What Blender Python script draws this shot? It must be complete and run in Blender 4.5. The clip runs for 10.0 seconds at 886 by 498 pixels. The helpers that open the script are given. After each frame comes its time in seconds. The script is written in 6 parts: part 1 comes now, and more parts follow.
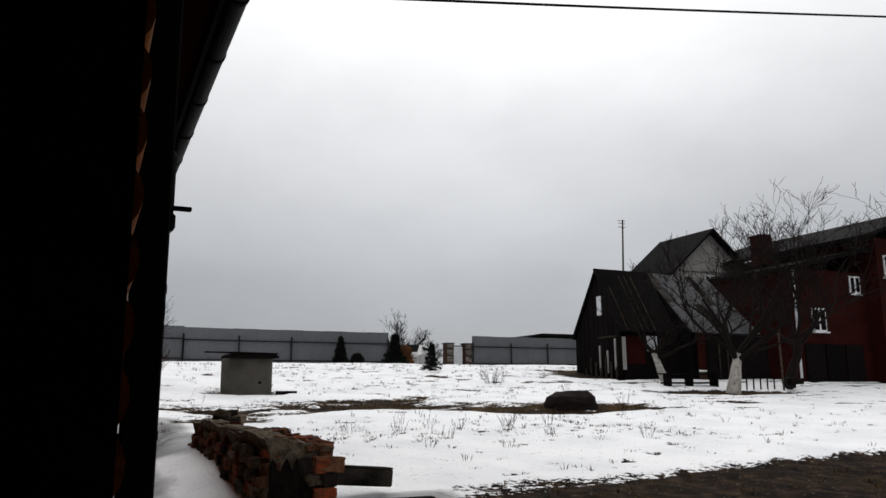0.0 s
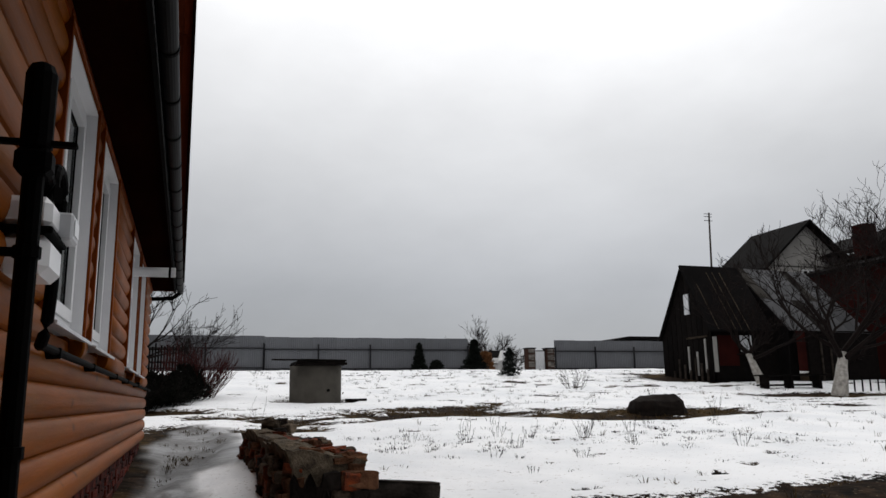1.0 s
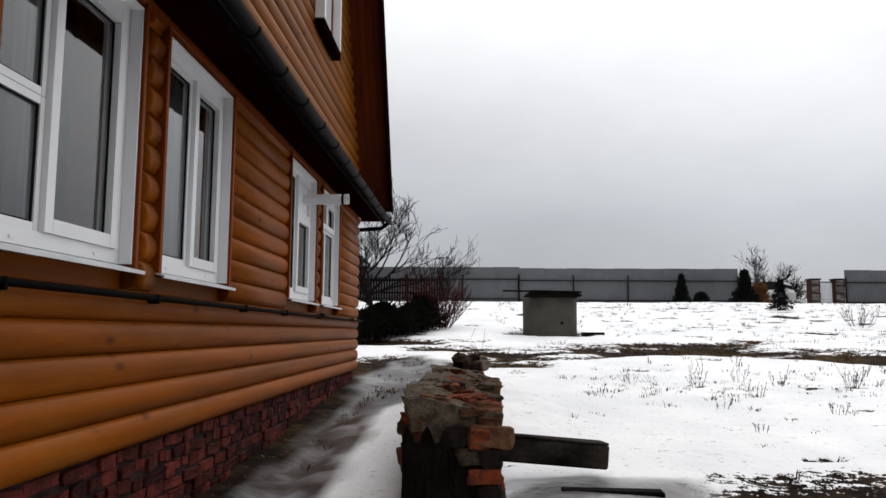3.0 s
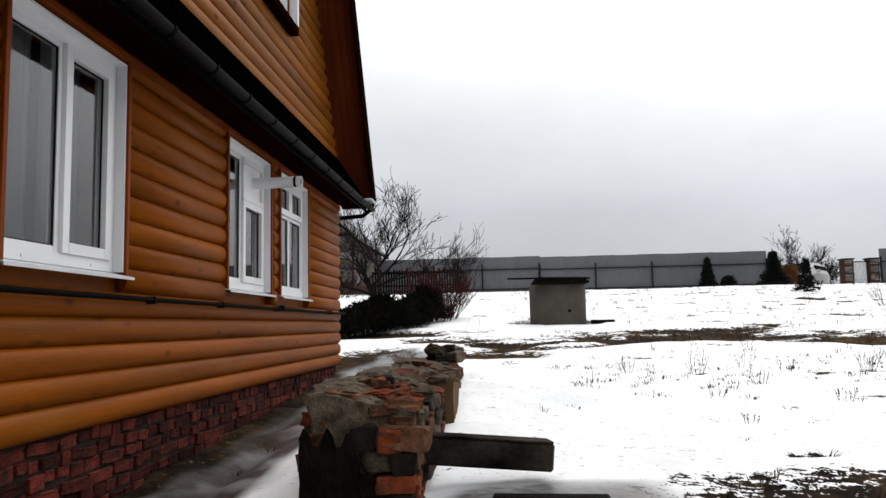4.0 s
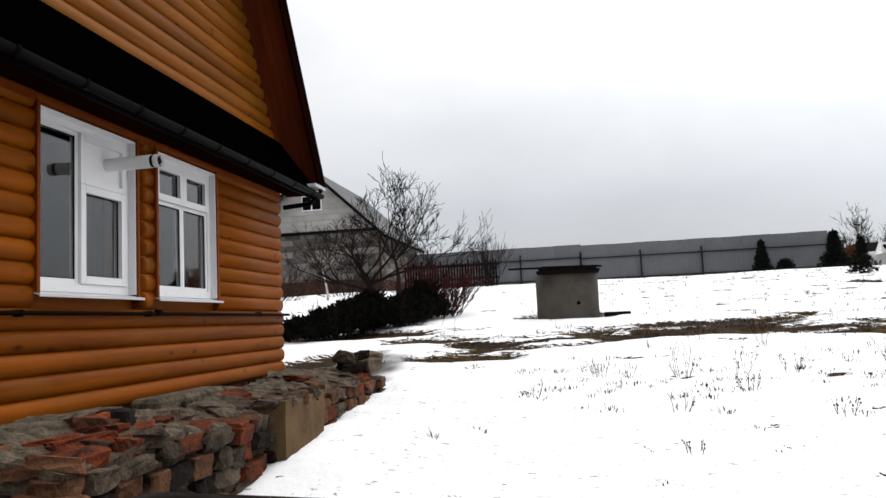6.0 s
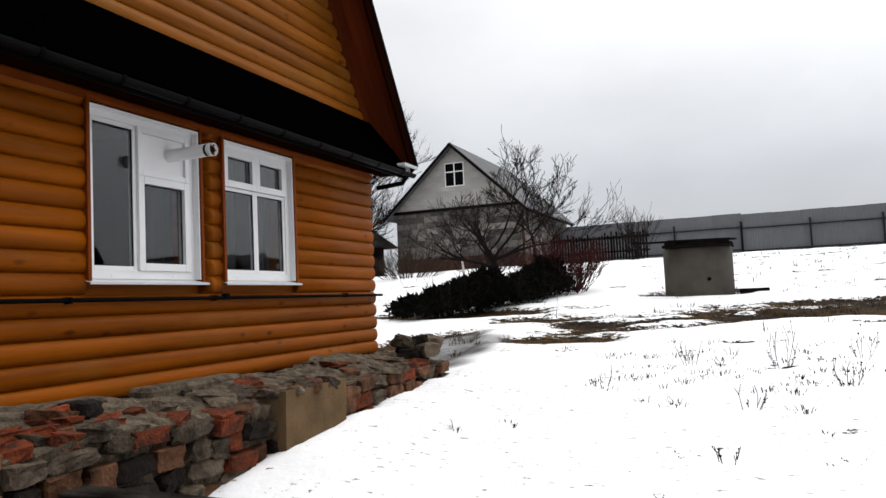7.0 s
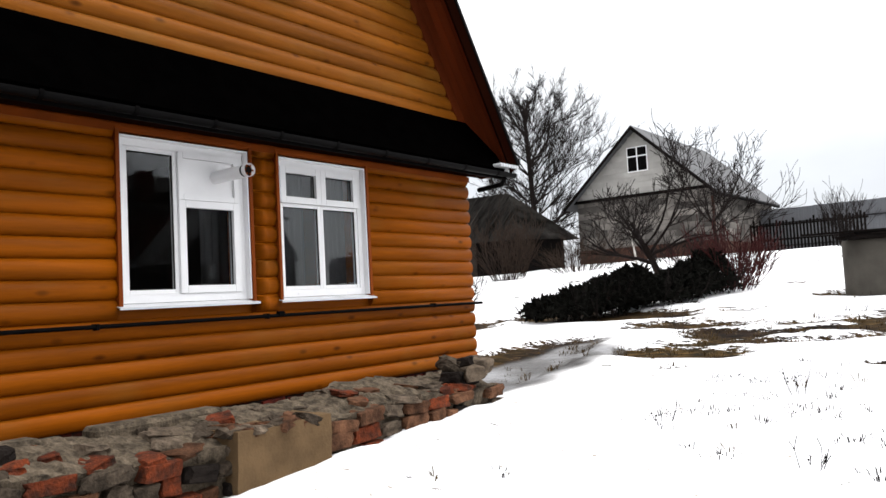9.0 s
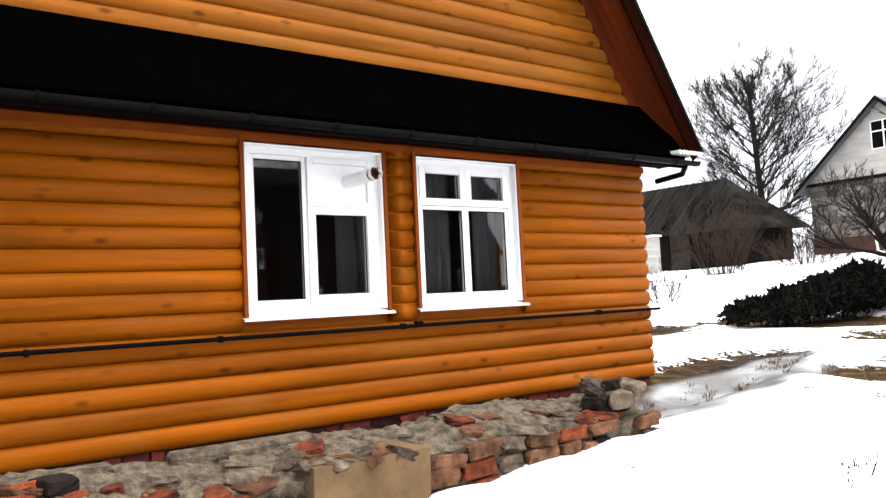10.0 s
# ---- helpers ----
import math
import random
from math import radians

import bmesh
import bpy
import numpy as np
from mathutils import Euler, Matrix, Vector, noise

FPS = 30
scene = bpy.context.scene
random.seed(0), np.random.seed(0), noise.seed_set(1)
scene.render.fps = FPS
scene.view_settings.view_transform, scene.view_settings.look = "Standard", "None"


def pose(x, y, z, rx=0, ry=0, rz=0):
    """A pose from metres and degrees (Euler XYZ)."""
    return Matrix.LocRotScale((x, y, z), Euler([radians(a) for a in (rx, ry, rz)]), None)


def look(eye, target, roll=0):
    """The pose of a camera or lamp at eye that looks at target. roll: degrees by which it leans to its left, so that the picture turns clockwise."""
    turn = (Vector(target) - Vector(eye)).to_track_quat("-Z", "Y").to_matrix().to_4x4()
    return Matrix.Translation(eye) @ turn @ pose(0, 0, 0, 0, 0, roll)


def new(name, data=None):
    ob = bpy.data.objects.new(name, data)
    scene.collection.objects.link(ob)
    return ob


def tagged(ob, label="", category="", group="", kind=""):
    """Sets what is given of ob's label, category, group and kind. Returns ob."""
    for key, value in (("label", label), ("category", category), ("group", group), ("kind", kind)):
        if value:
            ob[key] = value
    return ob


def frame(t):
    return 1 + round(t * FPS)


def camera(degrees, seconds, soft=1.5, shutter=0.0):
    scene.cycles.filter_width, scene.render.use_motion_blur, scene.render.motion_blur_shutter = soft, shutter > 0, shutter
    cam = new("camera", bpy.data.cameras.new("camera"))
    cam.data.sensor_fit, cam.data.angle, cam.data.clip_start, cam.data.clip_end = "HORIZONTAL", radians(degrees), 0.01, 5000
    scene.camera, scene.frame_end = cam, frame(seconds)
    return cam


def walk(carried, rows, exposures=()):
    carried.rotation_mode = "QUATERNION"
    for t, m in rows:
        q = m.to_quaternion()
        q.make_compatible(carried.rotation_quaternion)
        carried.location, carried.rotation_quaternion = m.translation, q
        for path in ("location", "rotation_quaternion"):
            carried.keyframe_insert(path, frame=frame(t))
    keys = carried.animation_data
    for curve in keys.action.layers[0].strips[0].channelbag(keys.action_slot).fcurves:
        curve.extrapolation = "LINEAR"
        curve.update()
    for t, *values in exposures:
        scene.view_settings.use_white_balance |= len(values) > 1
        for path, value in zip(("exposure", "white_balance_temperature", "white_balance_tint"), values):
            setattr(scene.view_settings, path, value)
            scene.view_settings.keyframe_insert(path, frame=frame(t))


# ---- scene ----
cam = camera(60.2, 10.0)
PATH = [
    (0, (-0.053, -0.147, 1.577), (0.771, 1.638, 1.944), -0.3),
    (0.5, (0.222, 0.246, 1.589), (1.06, 2.044, 1.927), 0.4),
    (1, (0.554, 0.519, 1.545), (1.176, 2.38, 1.933), -1.0),
    (1.5, (0.689, 0.603, 1.623), (1.075, 2.532, 1.983), -4.1),
    (2, (0.958, 0.903, 1.642), (1.229, 2.876, 1.818), -4.2),
    (3.3, (1.707, 1.616, 1.597), (1.593, 3.601, 1.817), 0.6),
    (3.5, (1.807, 1.731, 1.611), (1.734, 3.722, 1.789), -1.3),
    (4, (2.165, 2.068, 1.562), (2.017, 4.053, 1.761), -1.2),
    (4.5, (2.429, 2.493, 1.564), (2.306, 4.485, 1.695), -1.3),
    (5, (2.667, 2.872, 1.609), (2.56, 4.864, 1.752), -1.7),
    (5.5, (2.987, 3.229, 1.578), (2.768, 5.209, 1.757), -1.7),
    (6.8, (3.982, 3.919, 1.608), (3.407, 5.827, 1.784), -3.9),
    (7, (4.141, 4.008, 1.631), (3.404, 5.862, 1.768), -2.7),
    (7.5, (4.384, 4.19, 1.721), (3.547, 6.003, 1.84), -3.9),
    (8, (4.536, 4.476, 1.667), (3.662, 6.271, 1.785), -1.7),
    (8.5, (4.723, 4.74, 1.763), (3.751, 6.486, 1.852), -3.0),
    (9, (5.087, 5.058, 1.82), (3.866, 6.637, 1.948), -3.1),
    (9.5, (5.165, 5.488, 1.864), (3.683, 6.826, 1.977), -4.5),
    (10, (5.105, 5.93, 1.948), (3.485, 7.096, 2.078), -2.8),
]
EXPO = [(0.0, -0.85), (1.0, -0.9), (2.0, -0.85), (3.5, -0.42), (5.5, -0.22), (7.5, -0.22), (8.5, -0.05), (9.2, 0.55), (10.0, 1.25)]
walk(cam, [(t, look(eye, target, roll)) for t, eye, target, roll in PATH], EXPO)

# ---- world and light ----
world = bpy.data.worlds.new("overcast")
scene.world = world
world.use_nodes = True
wn, wl = world.node_tree.nodes, world.node_tree.links
wn.clear()


def wnode(kind, **kw):
    n = wn.new(kind)
    for k, v in kw.items():
        n.inputs[k].default_value = v
    return n


w_co = wnode("ShaderNodeTexCoord")
w_sep = wnode("ShaderNodeSeparateXYZ")
wl.new(w_co.outputs["Generated"], w_sep.inputs[0])
w_up = wn.new("ShaderNodeValToRGB")
for p, c in ((0.0, (0.66, 0.68, 0.72)), (0.14, (0.70, 0.72, 0.76)), (0.3, (0.96, 0.97, 0.99)), (0.6, (1.5, 1.5, 1.51)), (1.0, (2.0, 2.0, 2.0))):
    e = w_up.color_ramp.elements.new(p) if p not in (0.0, 1.0) else w_up.color_ramp.elements[0 if p == 0.0 else -1]
    e.color = (*c, 1)
wl.new(w_sep.outputs["Z"], w_up.inputs[0])
w_map = wn.new("ShaderNodeMapping")
w_map.inputs["Scale"].default_value = (1.3, 1.3, 2.6)
wl.new(w_co.outputs["Generated"], w_map.inputs[0])
w_noise = wnode("ShaderNodeTexNoise", Scale=1.5, Detail=6.0, Roughness=0.55)
wl.new(w_map.outputs[0], w_noise.inputs["Vector"])
w_cl = wn.new("ShaderNodeMapRange")
for i, v in ((1, 0.3), (2, 0.7), (3, 0.90), (4, 1.14)):
    w_cl.inputs[i].default_value = v
wl.new(w_noise.outputs["Fac"], w_cl.inputs[0])
# the veiled sun brightens the cloud round its direction
SUN_DIR = Vector((0.34, 0.56, 0.75)).normalized()
w_dot = wn.new("ShaderNodeVectorMath")
w_dot.operation = "DOT_PRODUCT"
w_dot.inputs[1].default_value = SUN_DIR
wl.new(w_co.outputs["Generated"], w_dot.inputs[0])
w_glow = wn.new("ShaderNodeMapRange")
w_glow.interpolation_type = "SMOOTHSTEP"
for i, v in ((1, 0.6), (2, 1.0), (3, 1.0), (4, 1.62)):
    w_glow.inputs[i].default_value = v
wl.new(w_dot.outputs["Value"], w_glow.inputs[0])
w_m = wn.new("ShaderNodeMath")
w_m.operation = "MULTIPLY"
wl.new(w_cl.outputs[0], w_m.inputs[0])
wl.new(w_glow.outputs[0], w_m.inputs[1])
w_mul = wn.new("ShaderNodeVectorMath")
w_mul.operation = "SCALE"
wl.new(w_up.outputs[0], w_mul.inputs[0])
wl.new(w_m.outputs[0], w_mul.inputs["Scale"])
w_sky = wn.new("ShaderNodeTexSky")
w_sky.sky_type, w_sky.sun_disc = "NISHITA", False
w_sky.sun_elevation, w_sky.sun_rotation = math.asin(SUN_DIR.z), math.atan2(SUN_DIR.x, SUN_DIR.y)
w_bs = wnode("ShaderNodeBackground", Strength=0.008)
wl.new(w_sky.outputs[0], w_bs.inputs["Color"])
w_bc = wnode("ShaderNodeBackground", Strength=0.95)
wl.new(w_mul.outputs[0], w_bc.inputs["Color"])
w_add = wn.new("ShaderNodeAddShader")
wl.new(w_bs.outputs[0], w_add.inputs[0])
wl.new(w_bc.outputs[0], w_add.inputs[1])
w_out = wn.new("ShaderNodeOutputWorld")
wl.new(w_add.outputs[0], w_out.inputs[0])
sun = new("sun", bpy.data.lights.new("sun", "SUN"))
sun.data.energy, sun.data.angle, sun.data.color = 0.7, radians(50), (1, 0.97, 0.93)
sun.matrix_world = look((0, 0, 30), Vector((0, 0, 30)) - SUN_DIR * 10)


# ---- materials ----
def mat(name, base, rough=0.7, dark=0.75, scale=8.0, stretch=(1, 1, 1), bump=0.3, bump_scale=60.0, metal=0.0, vary=0.0, spec=0.08, tint=None, fine=0.06):
    """A surface with a broad and a fine variation of its colour, relief, and a random shade for each object."""
    m = bpy.data.materials.new(name)
    m.use_nodes = True
    n, l = m.node_tree.nodes, m.node_tree.links
    b = n["Principled BSDF"]
    b.inputs["Roughness"].default_value, b.inputs["Metallic"].default_value = rough, metal
    b.inputs["Specular IOR Level"].default_value = spec
    geo, info = n.new("ShaderNodeNewGeometry"), n.new("ShaderNodeObjectInfo")
    off = n.new("ShaderNodeVectorMath")
    off.operation = "MULTIPLY_ADD"
    off.inputs[1].default_value = (37, 53, 71)
    l.new(info.outputs["Random"], off.inputs[0])
    l.new(geo.outputs["Position"], off.inputs[2])
    mp = n.new("ShaderNodeMapping")
    mp.inputs["Scale"].default_value = stretch
    l.new(off.outputs[0], mp.inputs[0])
    n1, n2 = n.new("ShaderNodeTexNoise"), n.new("ShaderNodeTexNoise")
    n1.inputs["Scale"].default_value, n1.inputs["Detail"].default_value = scale, 5
    n2.inputs["Scale"].default_value, n2.inputs["Detail"].default_value = bump_scale, 4
    l.new(mp.outputs[0], n1.inputs["Vector"])
    l.new(mp.outputs[0], n2.inputs["Vector"])
    ramp = n.new("ShaderNodeValToRGB")
    ramp.color_ramp.elements[0].position, ramp.color_ramp.elements[1].position = 0.3, 0.68
    lo = tint if tint else tuple(c * dark for c in base)
    ramp.color_ramp.elements[0].color, ramp.color_ramp.elements[1].color = (*lo, 1), (*base, 1)
    l.new(n1.outputs["Fac"], ramp.inputs[0])
    hsv = n.new("ShaderNodeHueSaturation")
    mr = n.new("ShaderNodeMath")
    mr.operation = "MULTIPLY_ADD"
    mr.inputs[1].default_value, mr.inputs[2].default_value = 2 * vary, 1 - vary
    l.new(info.outputs["Random"], mr.inputs[0])
    fi = n.new("ShaderNodeMath")
    fi.operation = "MULTIPLY_ADD"
    fi.inputs[1].default_value = 2 * fine
    l.new(n2.outputs["Fac"], fi.inputs[0])
    sb = n.new("ShaderNodeMath")
    sb.operation = "SUBTRACT"
    sb.inputs[1].default_value = fine
    l.new(mr.outputs[0], sb.inputs[0])
    l.new(sb.outputs[0], fi.inputs[2])
    l.new(fi.outputs[0], hsv.inputs["Value"])
    l.new(ramp.outputs[0], hsv.inputs["Color"])
    l.new(hsv.outputs[0], b.inputs["Base Color"])
    bp = n.new("ShaderNodeBump")
    bp.inputs["Strength"].default_value, bp.inputs["Distance"].default_value = bump, 0.01
    l.new(n2.outputs["Fac"], bp.inputs["Height"])
    l.new(bp.outputs[0], b.inputs["Normal"])
    return m


def wood_siding(name, base, grey):
    """Varnished pine: long grain, knots, darker streaks, and some weathering."""
    m = mat(name, base, rough=0.45, dark=0.6, scale=3.0, stretch=(1, 0.25, 4), bump=0.15, bump_scale=28, vary=0.17, spec=0.05, fine=0.2)
    n, l = m.node_tree.nodes, m.node_tree.links
    b = n["Principled BSDF"]
    col = b.inputs["Base Color"].links[0].from_socket
    off = next(x for x in n if x.type == "VECT_MATH").outputs[0]
    mp = n.new("ShaderNodeMapping")
    mp.inputs["Scale"].default_value = (0.0, 3.2, 7.0)
    l.new(off, mp.inputs[0])
    vo = n.new("ShaderNodeTexVoronoi")
    vo.inputs["Scale"].default_value = 1.0
    l.new(mp.outputs[0], vo.inputs["Vector"])
    mr = n.new("ShaderNodeMapRange")
    for i, v in ((1, 0.06), (2, 0.19), (3, 0.75), (4, 0.0)):
        mr.inputs[i].default_value = v
    l.new(vo.outputs["Distance"], mr.inputs[0])
    mix = n.new("ShaderNodeMixRGB")
    mix.inputs[2].default_value = (base[0] * 0.16, base[1] * 0.11, base[2] * 0.1, 1)
    l.new(mr.outputs[0], mix.inputs[0])
    l.new(col, mix.inputs[1])
    nz = n.new("ShaderNodeTexNoise")
    nz.inputs["Scale"].default_value, nz.inputs["Detail"].default_value = 1.1, 6
    l.new(off, nz.inputs["Vector"])
    m2 = n.new("ShaderNodeMapRange")
    for i, v in ((1, 0.52), (2, 0.75), (3, 0.0), (4, grey)):
        m2.inputs[i].default_value = v
    l.new(nz.outputs["Fac"], m2.inputs[0])
    mx2 = n.new("ShaderNodeMixRGB")
    mx2.inputs[2].default_value = (0.21, 0.09, 0.015, 1)
    l.new(m2.outputs[0], mx2.inputs[0])
    l.new(mix.outputs[0], mx2.inputs[1])
    l.new(mx2.outputs[0], b.inputs["Base Color"])
    return m


M_SIDING = wood_siding("varnished_siding", (0.24, 0.060, 0.0012), 0.4)
M_GABLE = wood_siding("weathered_siding", (0.215, 0.067, 0.006), 0.75)
M_CASING = mat("casing_wood", (0.20, 0.04, 0.003), 0.5, 0.7, 4, (1, 1, 0.25), 0.1, 40, vary=0.08)
M_SOFFIT = mat("soffit_wood", (0.12, 0.021, 0.004), 0.7, 0.6, 3, (1, 0.3, 0.3), 0.15, 40, vary=0.1)
M_PENT = mat("black_roofing", (0.0007, 0.0006, 0.0006), 0.95, 0.6, 6, bump=0.3, bump_scale=90, spec=0.0)
M_DARKPAINT = mat("black_paint", (0.004, 0.0037, 0.0037), 0.6, 0.6, 9, bump=0.1, spec=0.012)
M_GUTTER = mat("brown_black_gutter", (0.004, 0.0037, 0.0038), 0.5, 0.6, 5, bump=0.05, spec=0.04)
M_WHITE = mat("white_plastic", (0.80, 0.80, 0.81), 0.3, 0.93, 3, bump=0.02, spec=0.5, fine=0.02)
M_ZINC = mat("painted_sill", (0.62, 0.63, 0.65), 0.35, 0.85, 5, bump=0.03, spec=0.5)
M_BRICKR = mat("painted_foundation_brick", (0.10, 0.017, 0.011), 0.75, 0.35, 9, bump=0.8, bump_scale=60, vary=0.7, tint=(0.016, 0.006, 0.005), fine=0.3)
M_MORTAR = mat("old_mortar", (0.135, 0.105, 0.074), 0.95, 0.22, 15, bump=1.0, bump_scale=75, fine=0.7, spec=0.1)
M_MORTAR_D = mat("dark_mortar", (0.035, 0.024, 0.02), 0.9, 0.5, 9, bump=0.8, bump_scale=60)
M_RUB_RED = mat("rubble_brick", (0.185, 0.037, 0.011), 0.95, 0.45, 17, bump=1.0, bump_scale=80, vary=0.5, tint=(0.03, 0.014, 0.009), fine=0.5, spec=0.15)
M_RUB_GREY = mat("rubble_stone", (0.11, 0.083, 0.06), 0.95, 0.22, 14, bump=1.0, bump_scale=70, vary=0.5, fine=0.5)
M_RUB_PINK = mat("rubble_pale_brick", (0.14, 0.066, 0.036), 0.92, 0.25, 13, bump=0.9, bump_scale=70, vary=0.4, fine=0.45)
M_RUB_DARK = mat("rubble_dark", (0.016, 0.012, 0.010), 0.9, 0.5, 10, bump=1.0, bump_scale=45, vary=0.3)
M_CONC = mat("concrete", (0.082, 0.075, 0.064), 0.9, 0.68, 3.5, bump=0.35, bump_scale=60, fine=0.12)
M_CONC_B = mat("buff_concrete", (0.129, 0.081, 0.041), 0.9, 0.6, 5, bump=0.5, bump_scale=60, fine=0.12)
M_OLDWOOD = mat("weathered_timber", (0.055, 0.044, 0.036), 0.9, 0.3, 7, (0.3, 1, 1), 0.6, 60, vary=0.2, fine=0.2)
M_BEAM = mat("charred_grey_beam", (0.062, 0.052, 0.044), 0.95, 0.07, 2.6, (0.8, 1, 1), 1.0, 45, spec=0.02, fine=0.6)
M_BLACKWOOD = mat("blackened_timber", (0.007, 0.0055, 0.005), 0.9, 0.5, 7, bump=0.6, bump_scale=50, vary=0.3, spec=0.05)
M_BARK = mat("dark_bark", (0.018, 0.013, 0.011), 0.95, 0.5, 12, bump=0.8, bump_scale=50)
M_BARK_W = mat("whitewashed_bark", (0.5, 0.47, 0.43), 0.95, 0.45, 9, bump=0.8, bump_scale=40)
M_TWIG = mat("twigs", (0.014, 0.010, 0.009), 0.95, 0.6, 12, bump=0.2)
M_REDTWIG = mat("red_brown_twigs", (0.05, 0.012, 0.011), 0.9, 0.5, 8, bump=0.2)
M_TANTWIG = mat("tan_twigs", (0.038, 0.025, 0.018), 0.95, 0.5, 8, bump=0.2)
M_HEDGE = mat("evergreen_dark", (0.010, 0.010, 0.008), 0.9, 0.45, 9, bump=0.2, spec=0.05)
M_FIR = mat("fir_green", (0.013, 0.016, 0.013), 0.9, 0.5, 9, bump=0.2, spec=0.05)
M_STRAW = mat("dry_grass", (0.10, 0.064, 0.026), 0.95, 0.45, 5, bump=0.2, vary=0.2)
M_FENCE = mat("grey_profiled_sheet", (0.13, 0.134, 0.145), 0.55, 0.85, 1.5, bump=0.05, vary=0.05, spec=0.3)
M_FENCE_D = mat("dark_fence_steel", (0.02, 0.02, 0.022), 0.5, 0.7, 5, bump=0.1)
M_BLOCK = mat("gas_concrete_block", (0.165, 0.15, 0.136), 0.95, 0.45, 1.3, bump=0.4, bump_scale=30, vary=0.5, fine=0.1)
M_BLOCK_J = mat("block_joint", (0.13, 0.122, 0.115), 0.95, 0.7, 5, bump=0.3)
M_PLINTH = mat("brick_plinth", (0.06, 0.03, 0.022), 0.9, 0.5, 6, bump=0.5, vary=0.25)
M_PALE = mat("pale_boarding", (0.38, 0.367, 0.345), 0.7, 0.7, 1.5, bump=0.1, vary=0.05)
M_ROOF = mat("grey_roof_sheet", (0.10, 0.10, 0.105), 0.6, 0.6, 1.2, bump=0.15, vary=0.1)
M_SLATE = mat("old_wavy_sheet", (0.05, 0.046, 0.042), 0.95, 0.12, 1.6, (1.6, 0.5, 0.5), 0.6, 14, vary=0.5, spec=0.0, fine=0.4)
M_DKRED = mat("dark_red_brick", (0.03, 0.0045, 0.003), 0.95, 0.5, 1.5, bump=0.4, bump_scale=30, vary=0.1)
M_FELT = mat("tar_felt", (0.006, 0.0052, 0.0052), 0.9, 0.5, 2, bump=0.4, bump_scale=20, spec=0.05)
# darker copy of the soffit wood, with the eave's shade in its colour
M_EAVE_SHADE = mat("eave_boards_with_shade", (0.010, 0.0025, 0.0013), 0.95, 0.55, 3, (1, 0.3, 0.3), 0.15, 40, vary=0.1, spec=0.0)
M_CAR = mat("white_car_paint", (0.36, 0.36, 0.355), 0.25, 0.92, 2, bump=0.0, spec=0.6, fine=0.01)
M_RUBBER = mat("rubber", (0.015, 0.015, 0.015), 0.8, 0.8, 10, bump=0.1)
M_STEEL = mat("zinc_steel", (0.45, 0.45, 0.46), 0.35, 0.7, 10, metal=0.9, bump=0.05)
M_CURTAIN = mat("grey_curtain", (0.24, 0.24, 0.25), 0.9, 0.75, 2, bump=0.1)
# net cloth, kept pale to stand in for sky reflected in the panes
M_NET_SKY = mat("net_curtain_with_sky_glare", (0.62, 0.62, 0.63), 0.9, 0.8, 2, bump=0.1)
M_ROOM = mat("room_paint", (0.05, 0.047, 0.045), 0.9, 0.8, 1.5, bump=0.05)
M_RUSSET = mat("russet_leaves", (0.17, 0.075, 0.03), 0.9, 0.5, 6, bump=0.2)
M_CABLE = mat("black_cable", (0.01, 0.01, 0.01), 0.6, 0.8, 9, bump=0.05)
M_GLASS = bpy.data.materials.new("window_glass")
M_GLASS.use_nodes = True
_g = M_GLASS.node_tree.nodes["Principled BSDF"]
_g.inputs["Base Color"].default_value = (0.85, 0.88, 0.88, 1)
_g.inputs["Roughness"].default_value, _g.inputs["Transmission Weight"].default_value, _g.inputs["IOR"].default_value = 0.015, 1.0, 1.5


# ---- builders ----
def part(name, bm, material, parent=None, label="", smooth=False):
    me = bpy.data.meshes.new(name)
    if smooth:
        for f in bm.faces:
            f.smooth = True
    bm.to_mesh(me)
    bm.free()
    me.materials.append(material)
    ob = new(name, me)
    if parent:
        ob.parent = parent
        ob.matrix_parent_inverse = Matrix.Translation(-parent.location)
    if label:
        tagged(ob, label)
    return ob


def thing(name, loc, label, category, group="", kind=""):
    ob = new(name)
    ob.location = loc
    return tagged(ob, label, category, group, kind)


def box(bm, lo, hi, bevel=0.0, turn=None):
    v = [bm.verts.new((x, y, z)) for x in (lo[0], hi[0]) for y in (lo[1], hi[1]) for z in (lo[2], hi[2])]
    if turn is not None:
        for q in v:
            q.co = turn @ q.co
    fs = [bm.faces.new([v[i] for i in f]) for f in ((0, 1, 3, 2), (4, 6, 7, 5), (0, 4, 5, 1), (2, 3, 7, 6), (0, 2, 6, 4), (1, 5, 7, 3))]
    if bevel:
        bmesh.ops.bevel(bm, geom=list({e for f in fs for e in f.edges}), offset=bevel, segments=1, affect="EDGES", profile=0.5)
    return bm


def bx(lo, hi, bevel=0.0, turn=None):
    return box(bmesh.new(), lo, hi, bevel, turn)


def tube(bm, pts, radii, sides=8, caps=True):
    rings = []
    for i, p in enumerate(pts):
        d = (pts[min(i + 1, len(pts) - 1)] - pts[max(i - 1, 0)]).normalized()
        u = d.orthogonal().normalized() if abs(d.z) > 0.95 else d.cross(Vector((0, 0, 1))).normalized()
        w = d.cross(u)
        r = radii[i] if hasattr(radii, "__len__") else radii
        rings.append([bm.verts.new(p + (u * math.cos(a) + w * math.sin(a)) * r) for a in (2 * math.pi * k / sides for k in range(sides))])
    for a, b in zip(rings, rings[1:]):
        for k in range(sides):
            bm.faces.new((a[k], a[(k + 1) % sides], b[(k + 1) % sides], b[k]))
    if caps:
        bm.faces.new(rings[0][::-1])
        bm.faces.new(rings[-1])
    return bm


def tb(pts, radii, sides=8):
    return tube(bmesh.new(), [Vector(p) for p in pts], radii, sides)


